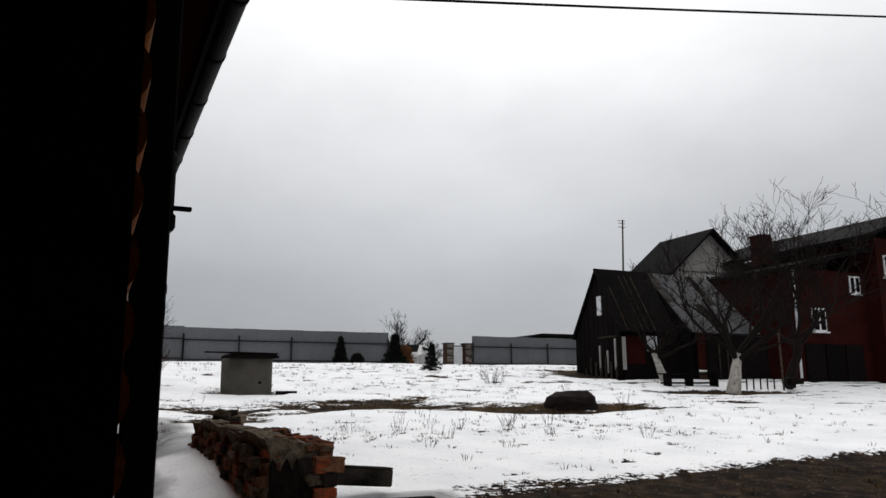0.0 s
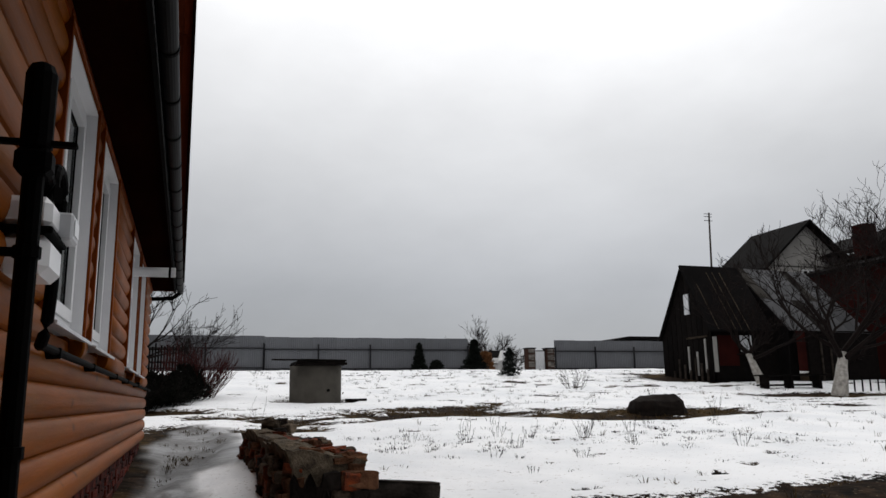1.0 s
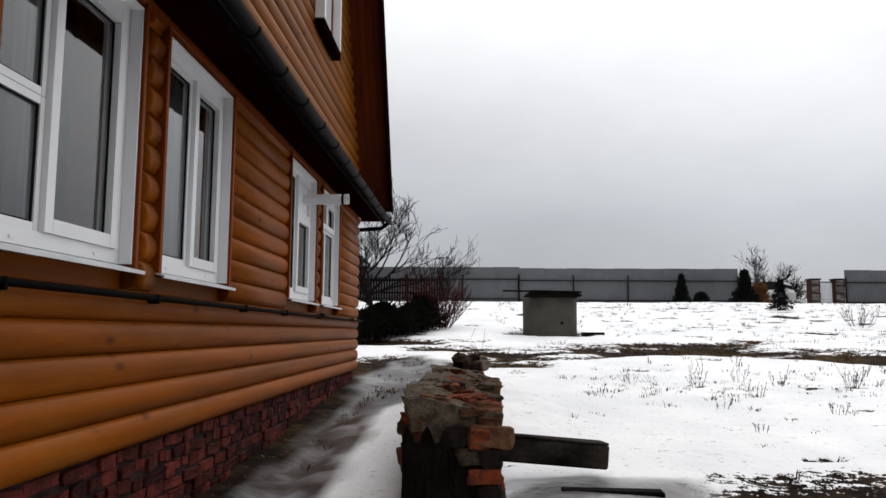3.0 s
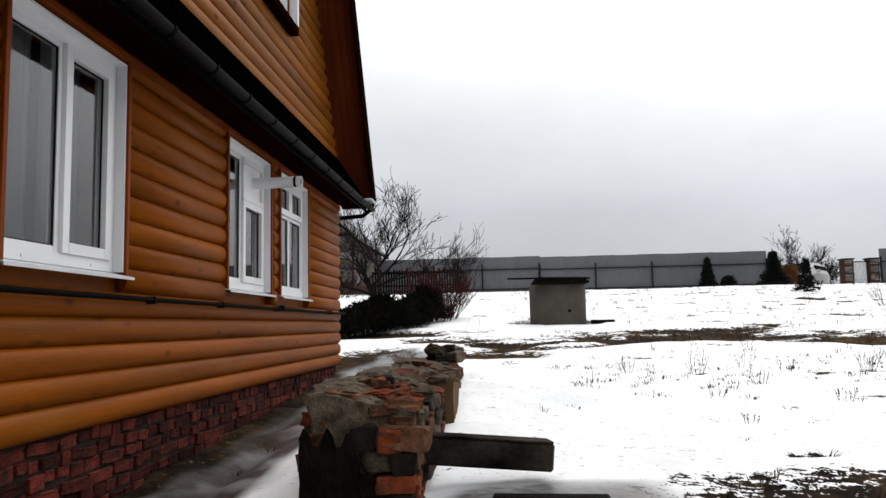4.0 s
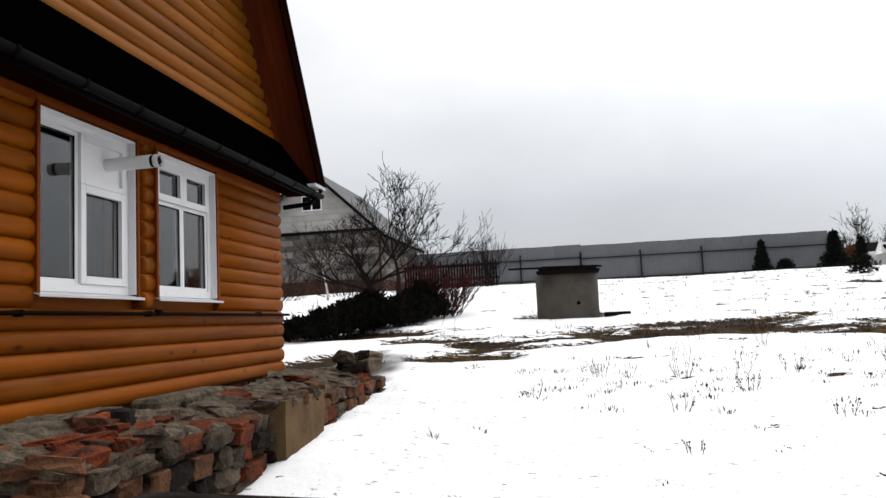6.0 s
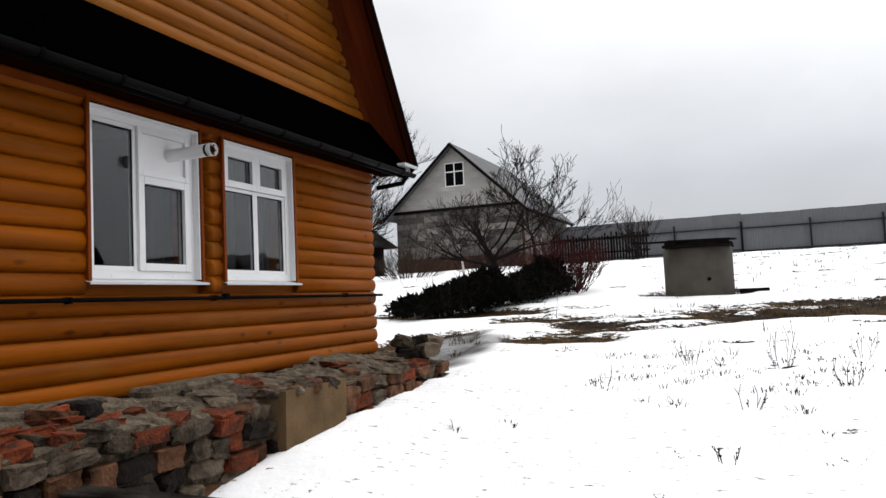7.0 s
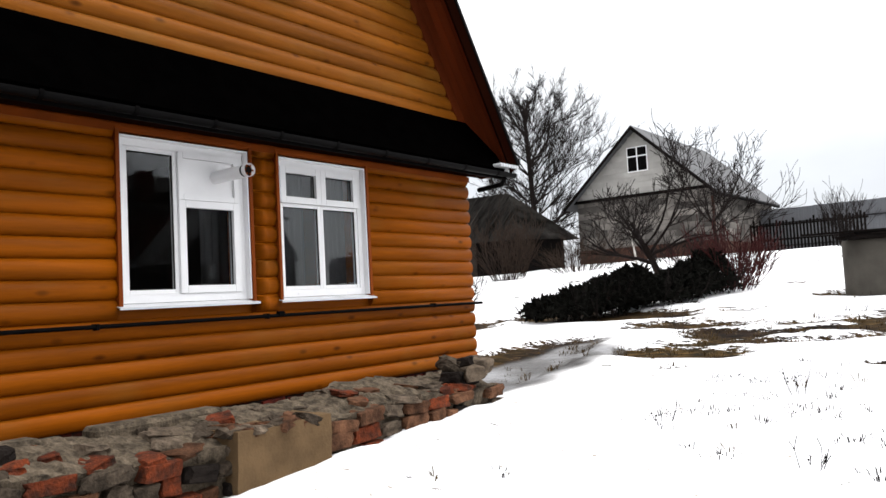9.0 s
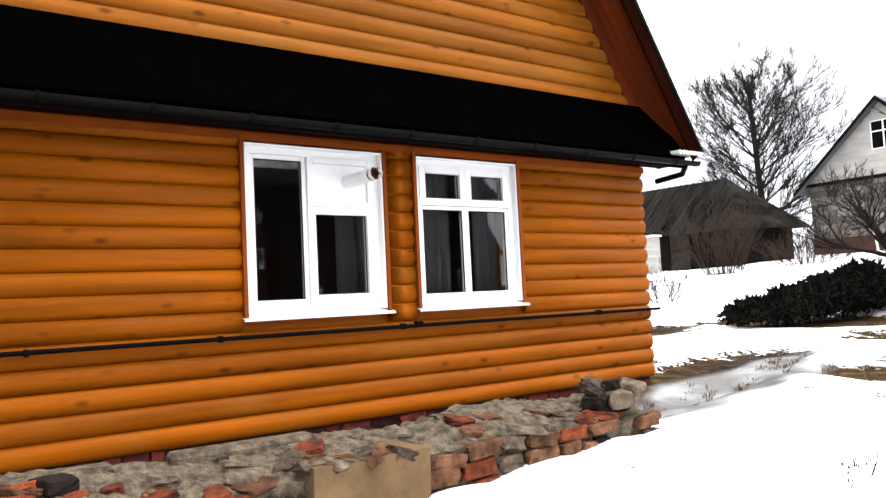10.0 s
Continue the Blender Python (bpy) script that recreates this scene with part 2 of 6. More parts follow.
def prism(outline, axis, a, b):
    """An outline of 2D points swept along an axis (0 x, 1 y, 2 z) from a to b."""
    bm = bmesh.new()

    def at(p, c):
        q = [p[0], p[1]]
        q.insert(axis, c)
        return bm.verts.new(q)
    ra, rb = [at(p, a) for p in outline], [at(p, b) for p in outline]
    n = len(outline)
    for i in range(n):
        bm.faces.new((ra[i], ra[(i + 1) % n], rb[(i + 1) % n], rb[i]))
    bm.faces.new(ra[::-1])
    bm.faces.new(rb)
    bmesh.ops.recalc_face_normals(bm, faces=bm.faces[:])
    return bm


def smooth(e0, e1, v):
    t = min(1, max(0, (v - e0) / (e1 - e0)))
    return t * t * (3 - 2 * t)


GROUND = ((-30, 0.1), (-5, 0.15), (0, 0.2), (4, 0.5), (7, 0.72), (9, 0.82), (12, 1.0), (18.2, 1.57), (25, 2.35), (31, 2.75), (35.5, 2.87), (38, 2.83), (46, 2.84), (90, 2.9), (900, 3.0))


def land(x, y):
    """Height of the lie of the land, without small relief."""
    for (a, za), (b, zb) in zip(GROUND, GROUND[1:]):
        if y <= b:
            return za + (zb - za) * max(0.0, y - a) / (b - a)
    return 3.0


CLUMPS = ((6.7, 8.0, 0.14), (4.05, 6.95, 0.13), (4.9, 7.6, 0.10), (3.9, 8.3, 0.08), (5.2, 8.5, 0.09), (7.6, 8.6, 0.13), (6.1, 9.5, 0.09), (8.4, 9.6, 0.12), (4.6, 8.75, 0.07), (5.9, 7.5, 0.1), (9.0, 11.0, 0.12), (4.34, 10.95, 0.09), (6.2, 10.9, 0.13), (5.6, 10.7, 0.1), (6.6, 10.25, 0.12), (7.2, 10.6, 0.1))


def bare(x, y):
    """How far the snow has melted away: 0 snow, 1 bare ground."""
    n = noise.noise(Vector((x * 0.55, y * 1.1, 3.1))) * 0.5 + noise.noise(Vector((x * 1.7, y * 3.1, 7.7))) * 0.4
    v = 0.0
    # grass band, across the meadow in front of the well
    c = 14.55 + 0.45 * math.sin(x * 0.75 - 2.6)
    st = 0.5 + 0.9 * noise.noise(Vector((x * 0.5, y * 2.4, 1.3)))
    v = max(v, (1 - abs(y - c) / 1.4) * smooth(0.8, 2.2, x) * (1 - smooth(10.5, 12.5, x)) * (0.72 + st + 0.9 * noise.noise(Vector((x * 1.5, y * 4.5, 6.3)))))
    v = max(v, (1 - ((x - 1.35) / 1.3) ** 2 - ((y - 15.1) / 0.8) ** 2) * (0.5 + st + 0.9 * noise.noise(Vector((x * 1.5, y * 4.5, 6.3)))))
    v = max(v, (1 - abs(y - 15.6 - 0.1 * x) / 0.4) * smooth(2.5, 4, x) * (1 - smooth(8, 10, x)) * (0.1 + st))
    # bare soil below the walker's side
    v = max(v, smooth(2.4, 3.6, x) * (1 - smooth(0.0, 1.0, (y - 5.8 - 0.10 * (x - 3)) / 1.0)) * 1.3)
    # wet run-off round the corner of the house
    v = max(v, 1.3 * (1 - ((x - 0.35) / 0.95) ** 2 - ((y - 12.2) / 2.2) ** 2))
    v = max(v, 0.9 * (1 - ((x - 1.9) / 1.2) ** 2 - ((y - 12.9) / 0.5) ** 2))
    # foot of the house and round the pear of the far yard
    v = max(v, 1.3 * (1 - smooth(0.24, 0.55, x)) * (1 - smooth(11, 12.5, y)) * smooth(-1, 0, x))
    v = max(v, 1.3 * (1 - ((x - 17.4) / 3.6) ** 2 - ((y - 17.4) / 1.0) ** 2))
    v = max(v, 1.1 * (1 - ((x - 9.8) / 1.7) ** 2 - ((y - 14.6) / 0.9) ** 2))
    v = max(v, 1.0 * (1 - ((x - 3.3) / 1.15) ** 2 - ((y - 18.0) / 0.75) ** 2))
    v = max(v, 1.1 * (1 - ((x + 0.6) / 2.2) ** 2 - ((y - 16.2) / 0.9) ** 2))
    v = max(v, smooth(14, 17, x) * smooth(21.0, 22.5, y) * (1 - smooth(24, 26, y)) * 1.2)
    v = max(v, 1.1 * (1 - ((x + 2.6) / 1.2) ** 2 - ((y - 15.2) / 0.8) ** 2))
    # scattered melt holes
    for cx, cy, s in CLUMPS:
        if abs(x - cx) < 0.5 and abs(y - cy) < 0.5:
            v = max(v, 1.1 * (1 - ((x - cx) / (s * 1.25)) ** 2 - ((y - cy) / (s * 0.95)) ** 2) + 0.8 * noise.noise(Vector((x * 9, y * 9, 1))))
    h = noise.noise(Vector((x * 0.7 + 40, y * 2.4, 0.5))) + 0.65 * noise.noise(Vector((x * 2.3, y * 5.2, 5.5)))
    far = smooth(11, 16, y) * 0.34 + smooth(6, 9, x) * 0.14
    v = max(v, (h - 0.74 + far) * 2.2)
    return max(0.0, min(1.0, (v + n * 0.75 * smooth(0.0, 0.4, v)) * 1.15 - 0.12))


def ground_z(x, y):
    """Height of the finished surface."""
    b = bare(x, y)
    z = land(x, y) + 0.05 * noise.noise(Vector((x * 0.33, y * 0.33, 9.0))) * smooth(0, 6, abs(x) + abs(y))
    z += 0.012 * noise.noise(Vector((x * 1.9, y * 1.9, 2.0)))
    z += 0.055 * (1 - smooth(0.15, 0.6, b)) - 0.02
    # the drift along the rubble wall and the trodden path by the house
    z += (0.10 + 0.05 * noise.noise(Vector((x * 2.5, y * 2.5, 8.0)))) * math.exp(-((x - 2.0) / 0.5) ** 2) * smooth(6.7, 7.7, y) * (1 - smooth(10.3, 11.2, y))
    z += 0.02 * noise.noise(Vector((x * 3.3, y * 3.3, 4.0))) * (1 - smooth(9, 12, y))
    z -= 0.10 * math.exp(-((x - 0.55) / 0.4) ** 2) * smooth(4, 7, y) * (1 - smooth(11.5, 13.5, y))
    # the heap under the beam
    z += 0.06 * math.exp(-((x - 2.3) / 0.4) ** 2 - ((y - 5.75) / 0.4) ** 2)
    return z


# ---- ground ----
def snow_material():
    m = bpy.data.materials.new("melting_snow")
    m.use_nodes = True
    n, l = m.node_tree.nodes, m.node_tree.links
    b = n["Principled BSDF"]
    at = n.new("ShaderNodeAttribute")
    at.attribute_name = "bare"
    geo = n.new("ShaderNodeNewGeometry")

    def nz(scale, detail=5, stretch=(1, 1, 1)):
        mp = n.new("ShaderNodeMapping")
        mp.inputs["Scale"].default_value = stretch
        l.new(geo.outputs["Position"], mp.inputs[0])
        t = n.new("ShaderNodeTexNoise")
        t.inputs["Scale"].default_value, t.inputs["Detail"].default_value = scale, detail
        l.new(mp.outputs[0], t.inputs["Vector"])
        return t.outputs["Fac"]

    def ramp(fac, *stops):
        r = n.new("ShaderNodeValToRGB")
        e = r.color_ramp.elements
        while len(e) < len(stops):
            e.new(0.5)
        for q, (p, c) in zip(e, stops):
            q.position, q.color = p, (*c, 1)
        l.new(fac, r.inputs[0])
        return r.outputs[0]

    def math_(op, a, v):
        q = n.new("ShaderNodeMath")
        q.operation = op
        l.new(a, q.inputs[0])
        if isinstance(v, float):
            q.inputs[1].default_value = v
        else:
            l.new(v, q.inputs[1])
        return q.outputs[0]
    snow = ramp(nz(0.9, 6), (0.3, (0.74, 0.75, 0.77)), (0.6, (0.86, 0.86, 0.87)))
    soil = ramp(nz(5.0, 7), (0.34, (0.004, 0.0035, 0.003)), (0.52, (0.016, 0.010, 0.007)), (0.72, (0.042, 0.026, 0.016)))
    grass = ramp(nz(11.0, 6, (0.5, 1, 1)), (0.35, (0.012, 0.010, 0.006)), (0.52, (0.036, 0.022, 0.008)), (0.72, (0.11, 0.064, 0.022)))
    gm = ramp(nz(0.8, 4), (0.45, (0, 0, 0)), (0.58, (1, 1, 1)))
    mixg = n.new("ShaderNodeMixRGB")
    # dead grass grows on the meadow; the trodden yard is bare wet soil
    pos, sep, yard = n.new("ShaderNodeNewGeometry"), n.new("ShaderNodeSeparateXYZ"), n.new("ShaderNodeMapRange")
    l.new(pos.outputs["Position"], sep.inputs[0])
    for i, v in ((1, 7.0), (2, 9.0), (3, 0.12), (4, 1.0)):
        yard.inputs[i].default_value = v
    l.new(sep.outputs[1], yard.inputs[0])
    l.new(math_("MULTIPLY", gm, yard.outputs[0]), mixg.inputs[0])
    l.new(soil, mixg.inputs[1])
    l.new(grass, mixg.inputs[2])
    edge = math_("ADD", at.outputs["Fac"], math_("ADD", math_("MULTIPLY", math_("SUBTRACT", nz(4.5, 5, (0.6, 1.4, 1)), 0.5), 1.0), math_("ADD", math_("MULTIPLY", math_("SUBTRACT", nz(17, 5, (0.7, 1.5, 1)), 0.5), 1.25), math_("MULTIPLY", math_("SUBTRACT", nz(55, 4), 0.5), 0.7))))
    mask = n.new("ShaderNodeMapRange")
    for i, v in ((1, 0.36), (2, 0.42), (3, 0.0), (4, 1.0)):
        mask.inputs[i].default_value = v
    l.new(edge, mask.inputs[0])
    mix = n.new("ShaderNodeMixRGB")
    l.new(mask.outputs[0], mix.inputs[0])
    l.new(snow, mix.inputs[1])
    l.new(mixg.outputs[0], mix.inputs[2])
    # specks of straw and soil on the snow
    sp = n.new("ShaderNodeMapRange")
    for i, v in ((1, 0.665), (2, 0.71), (3, 0.0), (4, 0.85)):
        sp.inputs[i].default_value = v
    l.new(nz(26, 3, (0.6, 1.3, 1)), sp.inputs[0])
    mx = n.new("ShaderNodeMixRGB")
    mx.inputs[2].default_value = (0.22, 0.17, 0.11, 1)
    l.new(sp.outputs[0], mx.inputs[0])
    l.new(mix.outputs[0], mx.inputs[1])
    # wet, icy trodden ground
    wet = n.new("ShaderNodeAttribute")
    wet.attribute_name = "wet"
    ice = ramp(nz(2.2, 6), (0.38, (0.026, 0.020, 0.016)), (0.52, (0.075, 0.07, 0.066)), (0.68, (0.24, 0.24, 0.25)))
    mw = n.new("ShaderNodeMixRGB")
    l.new(wet.outputs["Fac"], mw.inputs[0])
    l.new(mx.outputs[0], mw.inputs[1])
    l.new(ice, mw.inputs[2])
    l.new(mw.outputs[0], b.inputs["Base Color"])
    ro = n.new("ShaderNodeMapRange")
    for i, v in ((1, 0.0), (2, 1.0), (3, 0.85), (4, 0.28)):
        ro.inputs[i].default_value = v
    l.new(wet.outputs["Fac"], ro.inputs[0])
    l.new(ro.outputs[0], b.inputs["Roughness"])
    sp_ = n.new("ShaderNodeMapRange")
    for i, v in ((1, 0.0), (2, 1.0), (3, 0.02), (4, 0.35)):
        sp_.inputs[i].default_value = v
    l.new(wet.outputs["Fac"], sp_.inputs[0])
    l.new(sp_.outputs[0], b.inputs["Specular IOR Level"])
    bp = n.new("ShaderNodeBump")
    bp.inputs["Strength"].default_value, bp.inputs["Distance"].default_value = 0.5, 0.03
    l.new(nz(9, 8), bp.inputs["Height"])
    l.new(bp.outputs[0], b.inputs["Normal"])
    return m


def wetness(x, y):
    w = 1.2 * (1 - ((x - 0.75) / 0.75) ** 2 - ((y - 11.7) / 2.4) ** 2)
    w = max(w, 1.0 - ((x - 0.48) / 0.30) ** 2 - 4 * (1 - smooth(3, 5, y) * (1 - smooth(11, 13, y))))
    w = max(w, 1.1 * (1 - ((x - 2.5) / 0.7) ** 2 - ((y - 5.9) / 0.55) ** 2))
    w += 0.7 * noise.noise(Vector((x * 2.1, y * 1.3, 12.0)))
    return max(0.0, min(1.0, w * 2.1 - 0.2))


def steps(*spans):
    out = []
    for a, b, d in spans:
        k = max(1, round((b - a) / d))
        out += [a + (b - a) * i / k for i in range(k)]
    return out + [spans[-1][1]]


gx = steps((-900, -100, 100), (-100, -20, 8), (-20, -4, 0.8), (-4, 9, 0.11), (9, 26, 0.3), (26, 100, 6), (100, 900, 100))
gy = steps((-300, -20, 40), (-20, 2, 1.5), (2, 4.5, 0.25), (4.5, 19, 0.11), (19, 30, 0.25), (30, 48, 0.8), (48, 100, 6), (100, 1500, 140))
gv = [(x, y, ground_z(x, y)) for y in gy for x in gx]
nx = len(gx)
gf = [(j * nx + i, j * nx + i + 1, (j + 1) * nx + i + 1, (j + 1) * nx + i) for j in range(len(gy) - 1) for i in range(nx - 1)]
gm = bpy.data.meshes.new("ground")
gm.from_pydata(gv, [], gf)
for nm, fn in (("bare", bare), ("wet", wetness)):
    a = gm.attributes.new(nm, "FLOAT", "POINT")
    a.data.foreach_set("value", [fn(x, y) for x, y, z in gv])
gm.polygons.foreach_set("use_smooth", [True] * len(gf))
gm.materials.append(snow_material())
tagged(new("ground", gm), "patchy melting snow over dead grass and wet soil", "ground", kind="structure")

# ---- log-sided house: setting ----
Y0, Y1, ZS, PITCH = 1.60, 12.13, 1.07, 0.1437
ZE = ZS + 14 * PITCH
WINDOWS = ((3.80, 4.87), (5.18, 6.25), (7.91, 9.03), (9.35, 10.42))
WZ0, WZ1 = 1.90, 3.11
SLOPE = 1.58


def gable_y(z):
    """Half-width of the gable wall at a height: steep below, shallow above."""
    h = (Y1 - Y0) / 2 + 0.12
    if z < 6.4:
        return h - (z - 3.62) / SLOPE
    return h - (6.4 - 3.62) / SLOPE - (z - 6.4) / 0.62


YM = (Y0 + Y1) / 2
wall_e = thing("wall_east", (0, YM, 0.5), "orange varnished log siding with white plastic windows", "wall", kind="structure")
bm = bmesh.new()
ys = [Y0] + [v for w in WINDOWS for v in w] + [Y1]
for i in range(0, len(ys), 2):
    box(bm, (-0.3, ys[i], ZS), (-0.035, ys[i + 1], ZE + 0.3))
for a, b in WINDOWS:
    box(bm, (-0.3, a, ZS), (-0.035, b, WZ0 - 0.03))
    box(bm, (-0.3, a, WZ1 + 0.02), (-0.035, b, ZE + 0.3))
part("wall_core", bm, M_SIDING, wall_e)

# upper gable wall with its opening
UW = (8.82, 9.60, 4.75, 5.98)
bm = bmesh.new()
box(bm, (-0.3, YM - gable_y(3.6), 3.4), (-0.035, YM + gable_y(3.6), 3.8))
for z0, z1, cut in ((3.8, UW[2], 0), (UW[2], UW[3], 1), (UW[3], 6.4, 0), (6.4, 9.2, 0)):
    for a, b in (((-1, UW[0]), (UW[1], 1)) if cut else ((-1, 1),)):
        p = [(YM - gable_y(z0) if a == -1 else a, z0), (YM + gable_y(z0) if b == 1 else b, z0), (YM + gable_y(z1) if b == 1 else b, z1), (YM - gable_y(z1) if a == -1 else a, z1)]
        q = prism(p, 0, -0.3, -0.035)
        tmp = bpy.data.meshes.new("t")
        q.to_mesh(tmp)
        q.free()
        bm.from_mesh(tmp)
        bpy.data.meshes.remove(tmp)
gable = thing("wall_gable", (0, YM, 3.8), "upper gable wall of weathered orange log siding", "wall", kind="structure")
part("wall_core", bm, M_GABLE, gable)
for nm, lo, hi in (("wall_north", (-9, Y1 - 0.28, 0.2), (-0.3, Y1 - 0.03, 3.5)), ("wall_west", (-9.2, Y0, 0.1), (-9, Y1 - 0.03, 3.5))):
    tagged(part(nm, bx(lo, hi), M_SIDING), "plain orange sided house wall", "wall", kind="structure")
# corner board and end wall: their shade is put into a black colour
tagged(part("corner_board", bx((-0.3, Y0 - 0.03, 0.1), (0.012, Y0 - 0.001, 3.12)), M_BLACKWOOD), "house corner board with porch shade painted black", "board", kind="structure")
tagged(part("wall_south", bx((-9, Y0, 0.1), (-0.3, Y0 + 0.2, 3.5)), M_BLACKWOOD), "end wall with porch shade painted black", "wall", kind="structure")
# unseen walls and roof, added round the start to darken the near wall
tagged(part("wall_porch", bx((-4.2, -4.0, 0.0), (-4.0, Y0 - 0.04, 3.41)), M_BLACKWOOD), "unseen added wall that shades the house corner", "wall", kind="structure")
tagged(part("wall_end", bx((-4.2, -4.2, 0.0), (2.645, -4.0, 3.41)), M_BLACKWOOD), "unseen added end wall that keeps light out", "wall", kind="structure")
tagged(part("porch_roof", bx((-4.2, -4.2, 3.42), (2.645, Y0 - 0.42, 3.5)), M_BLACKWOOD), "unseen added roof that shades the near wall", "roof", kind="structure")
tagged(part("wall_passage", bx((2.65, -4.2, 0.0), (2.85, 1.5, 3.5)), M_BLACKWOOD), "unseen added wall that shades the near siding", "wall", kind="structure")
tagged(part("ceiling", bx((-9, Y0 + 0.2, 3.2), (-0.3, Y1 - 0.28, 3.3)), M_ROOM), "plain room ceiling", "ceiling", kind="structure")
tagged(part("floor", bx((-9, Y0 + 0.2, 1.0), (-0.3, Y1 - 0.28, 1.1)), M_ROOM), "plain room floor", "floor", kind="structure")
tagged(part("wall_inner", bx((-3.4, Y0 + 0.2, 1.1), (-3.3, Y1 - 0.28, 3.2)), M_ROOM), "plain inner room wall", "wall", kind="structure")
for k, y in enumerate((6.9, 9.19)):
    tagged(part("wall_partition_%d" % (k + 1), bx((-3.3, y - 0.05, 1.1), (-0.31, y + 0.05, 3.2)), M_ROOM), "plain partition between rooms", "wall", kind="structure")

# roof slabs of the gambrel, with the boarded underside of the verge
roof = thing("roof", (-4, YM, 3.3), "steep dark sheet roof with boarded red-brown overhang", "roof", kind="structure")
eave_half = 12.53 - YM


def roof_line(s):
    k = eave_half - (6.4 - 3.27) / SLOPE
    return [(YM + s * eave_half, 3.27), (YM + s * k, 6.4), (YM, 6.4 + k * 0.62)]


for s in (1, -1):
    a, b, c = roof_line(s)
    n1 = Vector((SLOPE * s, 1)).normalized() * 0.05
    up = [a, b, c]
    for nm, off0, off1, m, x1 in (("soffit_board", 0.0, 0.5, M_SOFFIT, 0.42), ("roof_sheet", 0.55, 1.2, M_FELT, 0.46)):
        p = [(q[0] + n1.x * off0, q[1] + n1.y * off0) for q in up] + [(q[0] + n1.x * off1, q[1] + n1.y * off1) for q in up[::-1]]
        part(nm, prism(p, 0, -9.4, x1), m, roof)
    # verge board along the edge, and rows of boards under it
    p = [(q[0] - n1.x * 2.4, q[1] - n1.y * 2.4) for q in up] + [(q[0] + n1.x * 0.5, q[1] + n1.y * 0.5) for q in up[::-1]]
    part("verge_board", prism(p, 0, 0.421, 0.446), M_EAVE_SHADE, roof)
    for k in range(4):
        x = 0.02 + k * 0.1
        p = [(q[0] - n1.x * 0.35, q[1] - n1.y * 0.35) for q in up] + [(q[0] - n1.x * 0.02, q[1] - n1.y * 0.02) for q in up[::-1]]
        part("verge_plank", prism(p, 0, x, x + 0.094), M_SOFFIT, roof)
for s in (1, -1):
    p = [(YM + s * (gable_y(z) - 0.13), z) for z in (3.82, 6.4)] + [(YM + s * (gable_y(z) + 0.02), z) for z in (6.4, 3.82)]
    part("rake_trim", prism(p, 0, -0.03, 0.037), M_SOFFIT, roof)
# wavy edge of the sheets over the eave corner
bm = bmesh.new()
for k in range(7):
    y = 12.20 + k * 0.055
    tube(bm, [Vector((0.30, y, 3.275)), Vector((0.462, y, 3.275))], 0.022, 8)
part("wavy_sheet_edge", bm, M_ZINC, roof, "pale wavy edge of the roofing")

# pent roof across the gable
pent = thing("pent_roof", (0.2, YM, 3.3), "black pent roof between the storeys", "roof", kind="structure")
part("slope", prism([(0.345, 3.22), (0.375, 3.25), (0.0, 3.86), (-0.034, 3.86), (-0.034, 3.80)], 1, Y0 - 0.35, 12.40), M_PENT, pent)
# underside shade comes from the near-black board colour
part("eave_soffit", bx((0.036, Y0 - 0.3, 3.19), (0.34, 12.38, 3.205)), M_EAVE_SHADE, pent, "red-brown boarded soffit with eave shade in its colour")
part("fascia", bx((0.33, Y0 - 0.35, 3.14), (0.35, 12.40, 3.225)), M_DARKPAINT, pent)
part("wall_plate", bx((-0.034, Y0, 3.125), (0.035, 12.15, 3.184)), M_CASING, pent, "orange top trim board")
part("end_board", prism([(0.33, 3.19), (0.35, 3.22), (0.0, 3.80), (0.0, 3.19)], 1, 12.40, 12.43), M_SOFFIT, pent)
gut = thing("gutter", (0.405, YM, 3.15), "dark gutter with hooks along the eave", "gutter")
arc = [(0.405 + 0.046 * math.cos(a), 3.20 + 0.046 * math.sin(a)) for a in (math.pi + math.pi * k / 10 for k in range(11))]
inn = [(0.405 + 0.041 * math.cos(a), 3.20 + 0.041 * math.sin(a)) for a in (2 * math.pi - math.pi * k / 10 for k in range(11))]
part("trough", prism(arc + inn, 1, Y0 - 0.4, 12.52), M_GUTTER, gut)
part("end_cap", prism(arc, 1, 12.52, 12.53), M_GUTTER, gut)
y = Y0
while y < 12.5:
    p = [(0.405 + 0.051 * math.cos(a), 3.20 + 0.051 * math.sin(a)) for a in (math.pi * 0.9 + math.pi * 1.15 * k / 10 for k in range(11))]
    q = [(0.405 + 0.0465 * math.cos(a), 3.20 + 0.0465 * math.sin(a)) for a in (math.pi * 2.05 - math.pi * 1.15 * k / 10 for k in range(11))]
    part("hook", prism(p + q, 1, y, y + 0.028), M_DARKPAINT, gut)
    y += 0.62
part("outlet_arm", tb([(0.40, 12.34, 3.15), (0.3, 12.42, 3.09), (-0.05, 12.45, 3.07)], 0.03), M_DARKPAINT, gut)


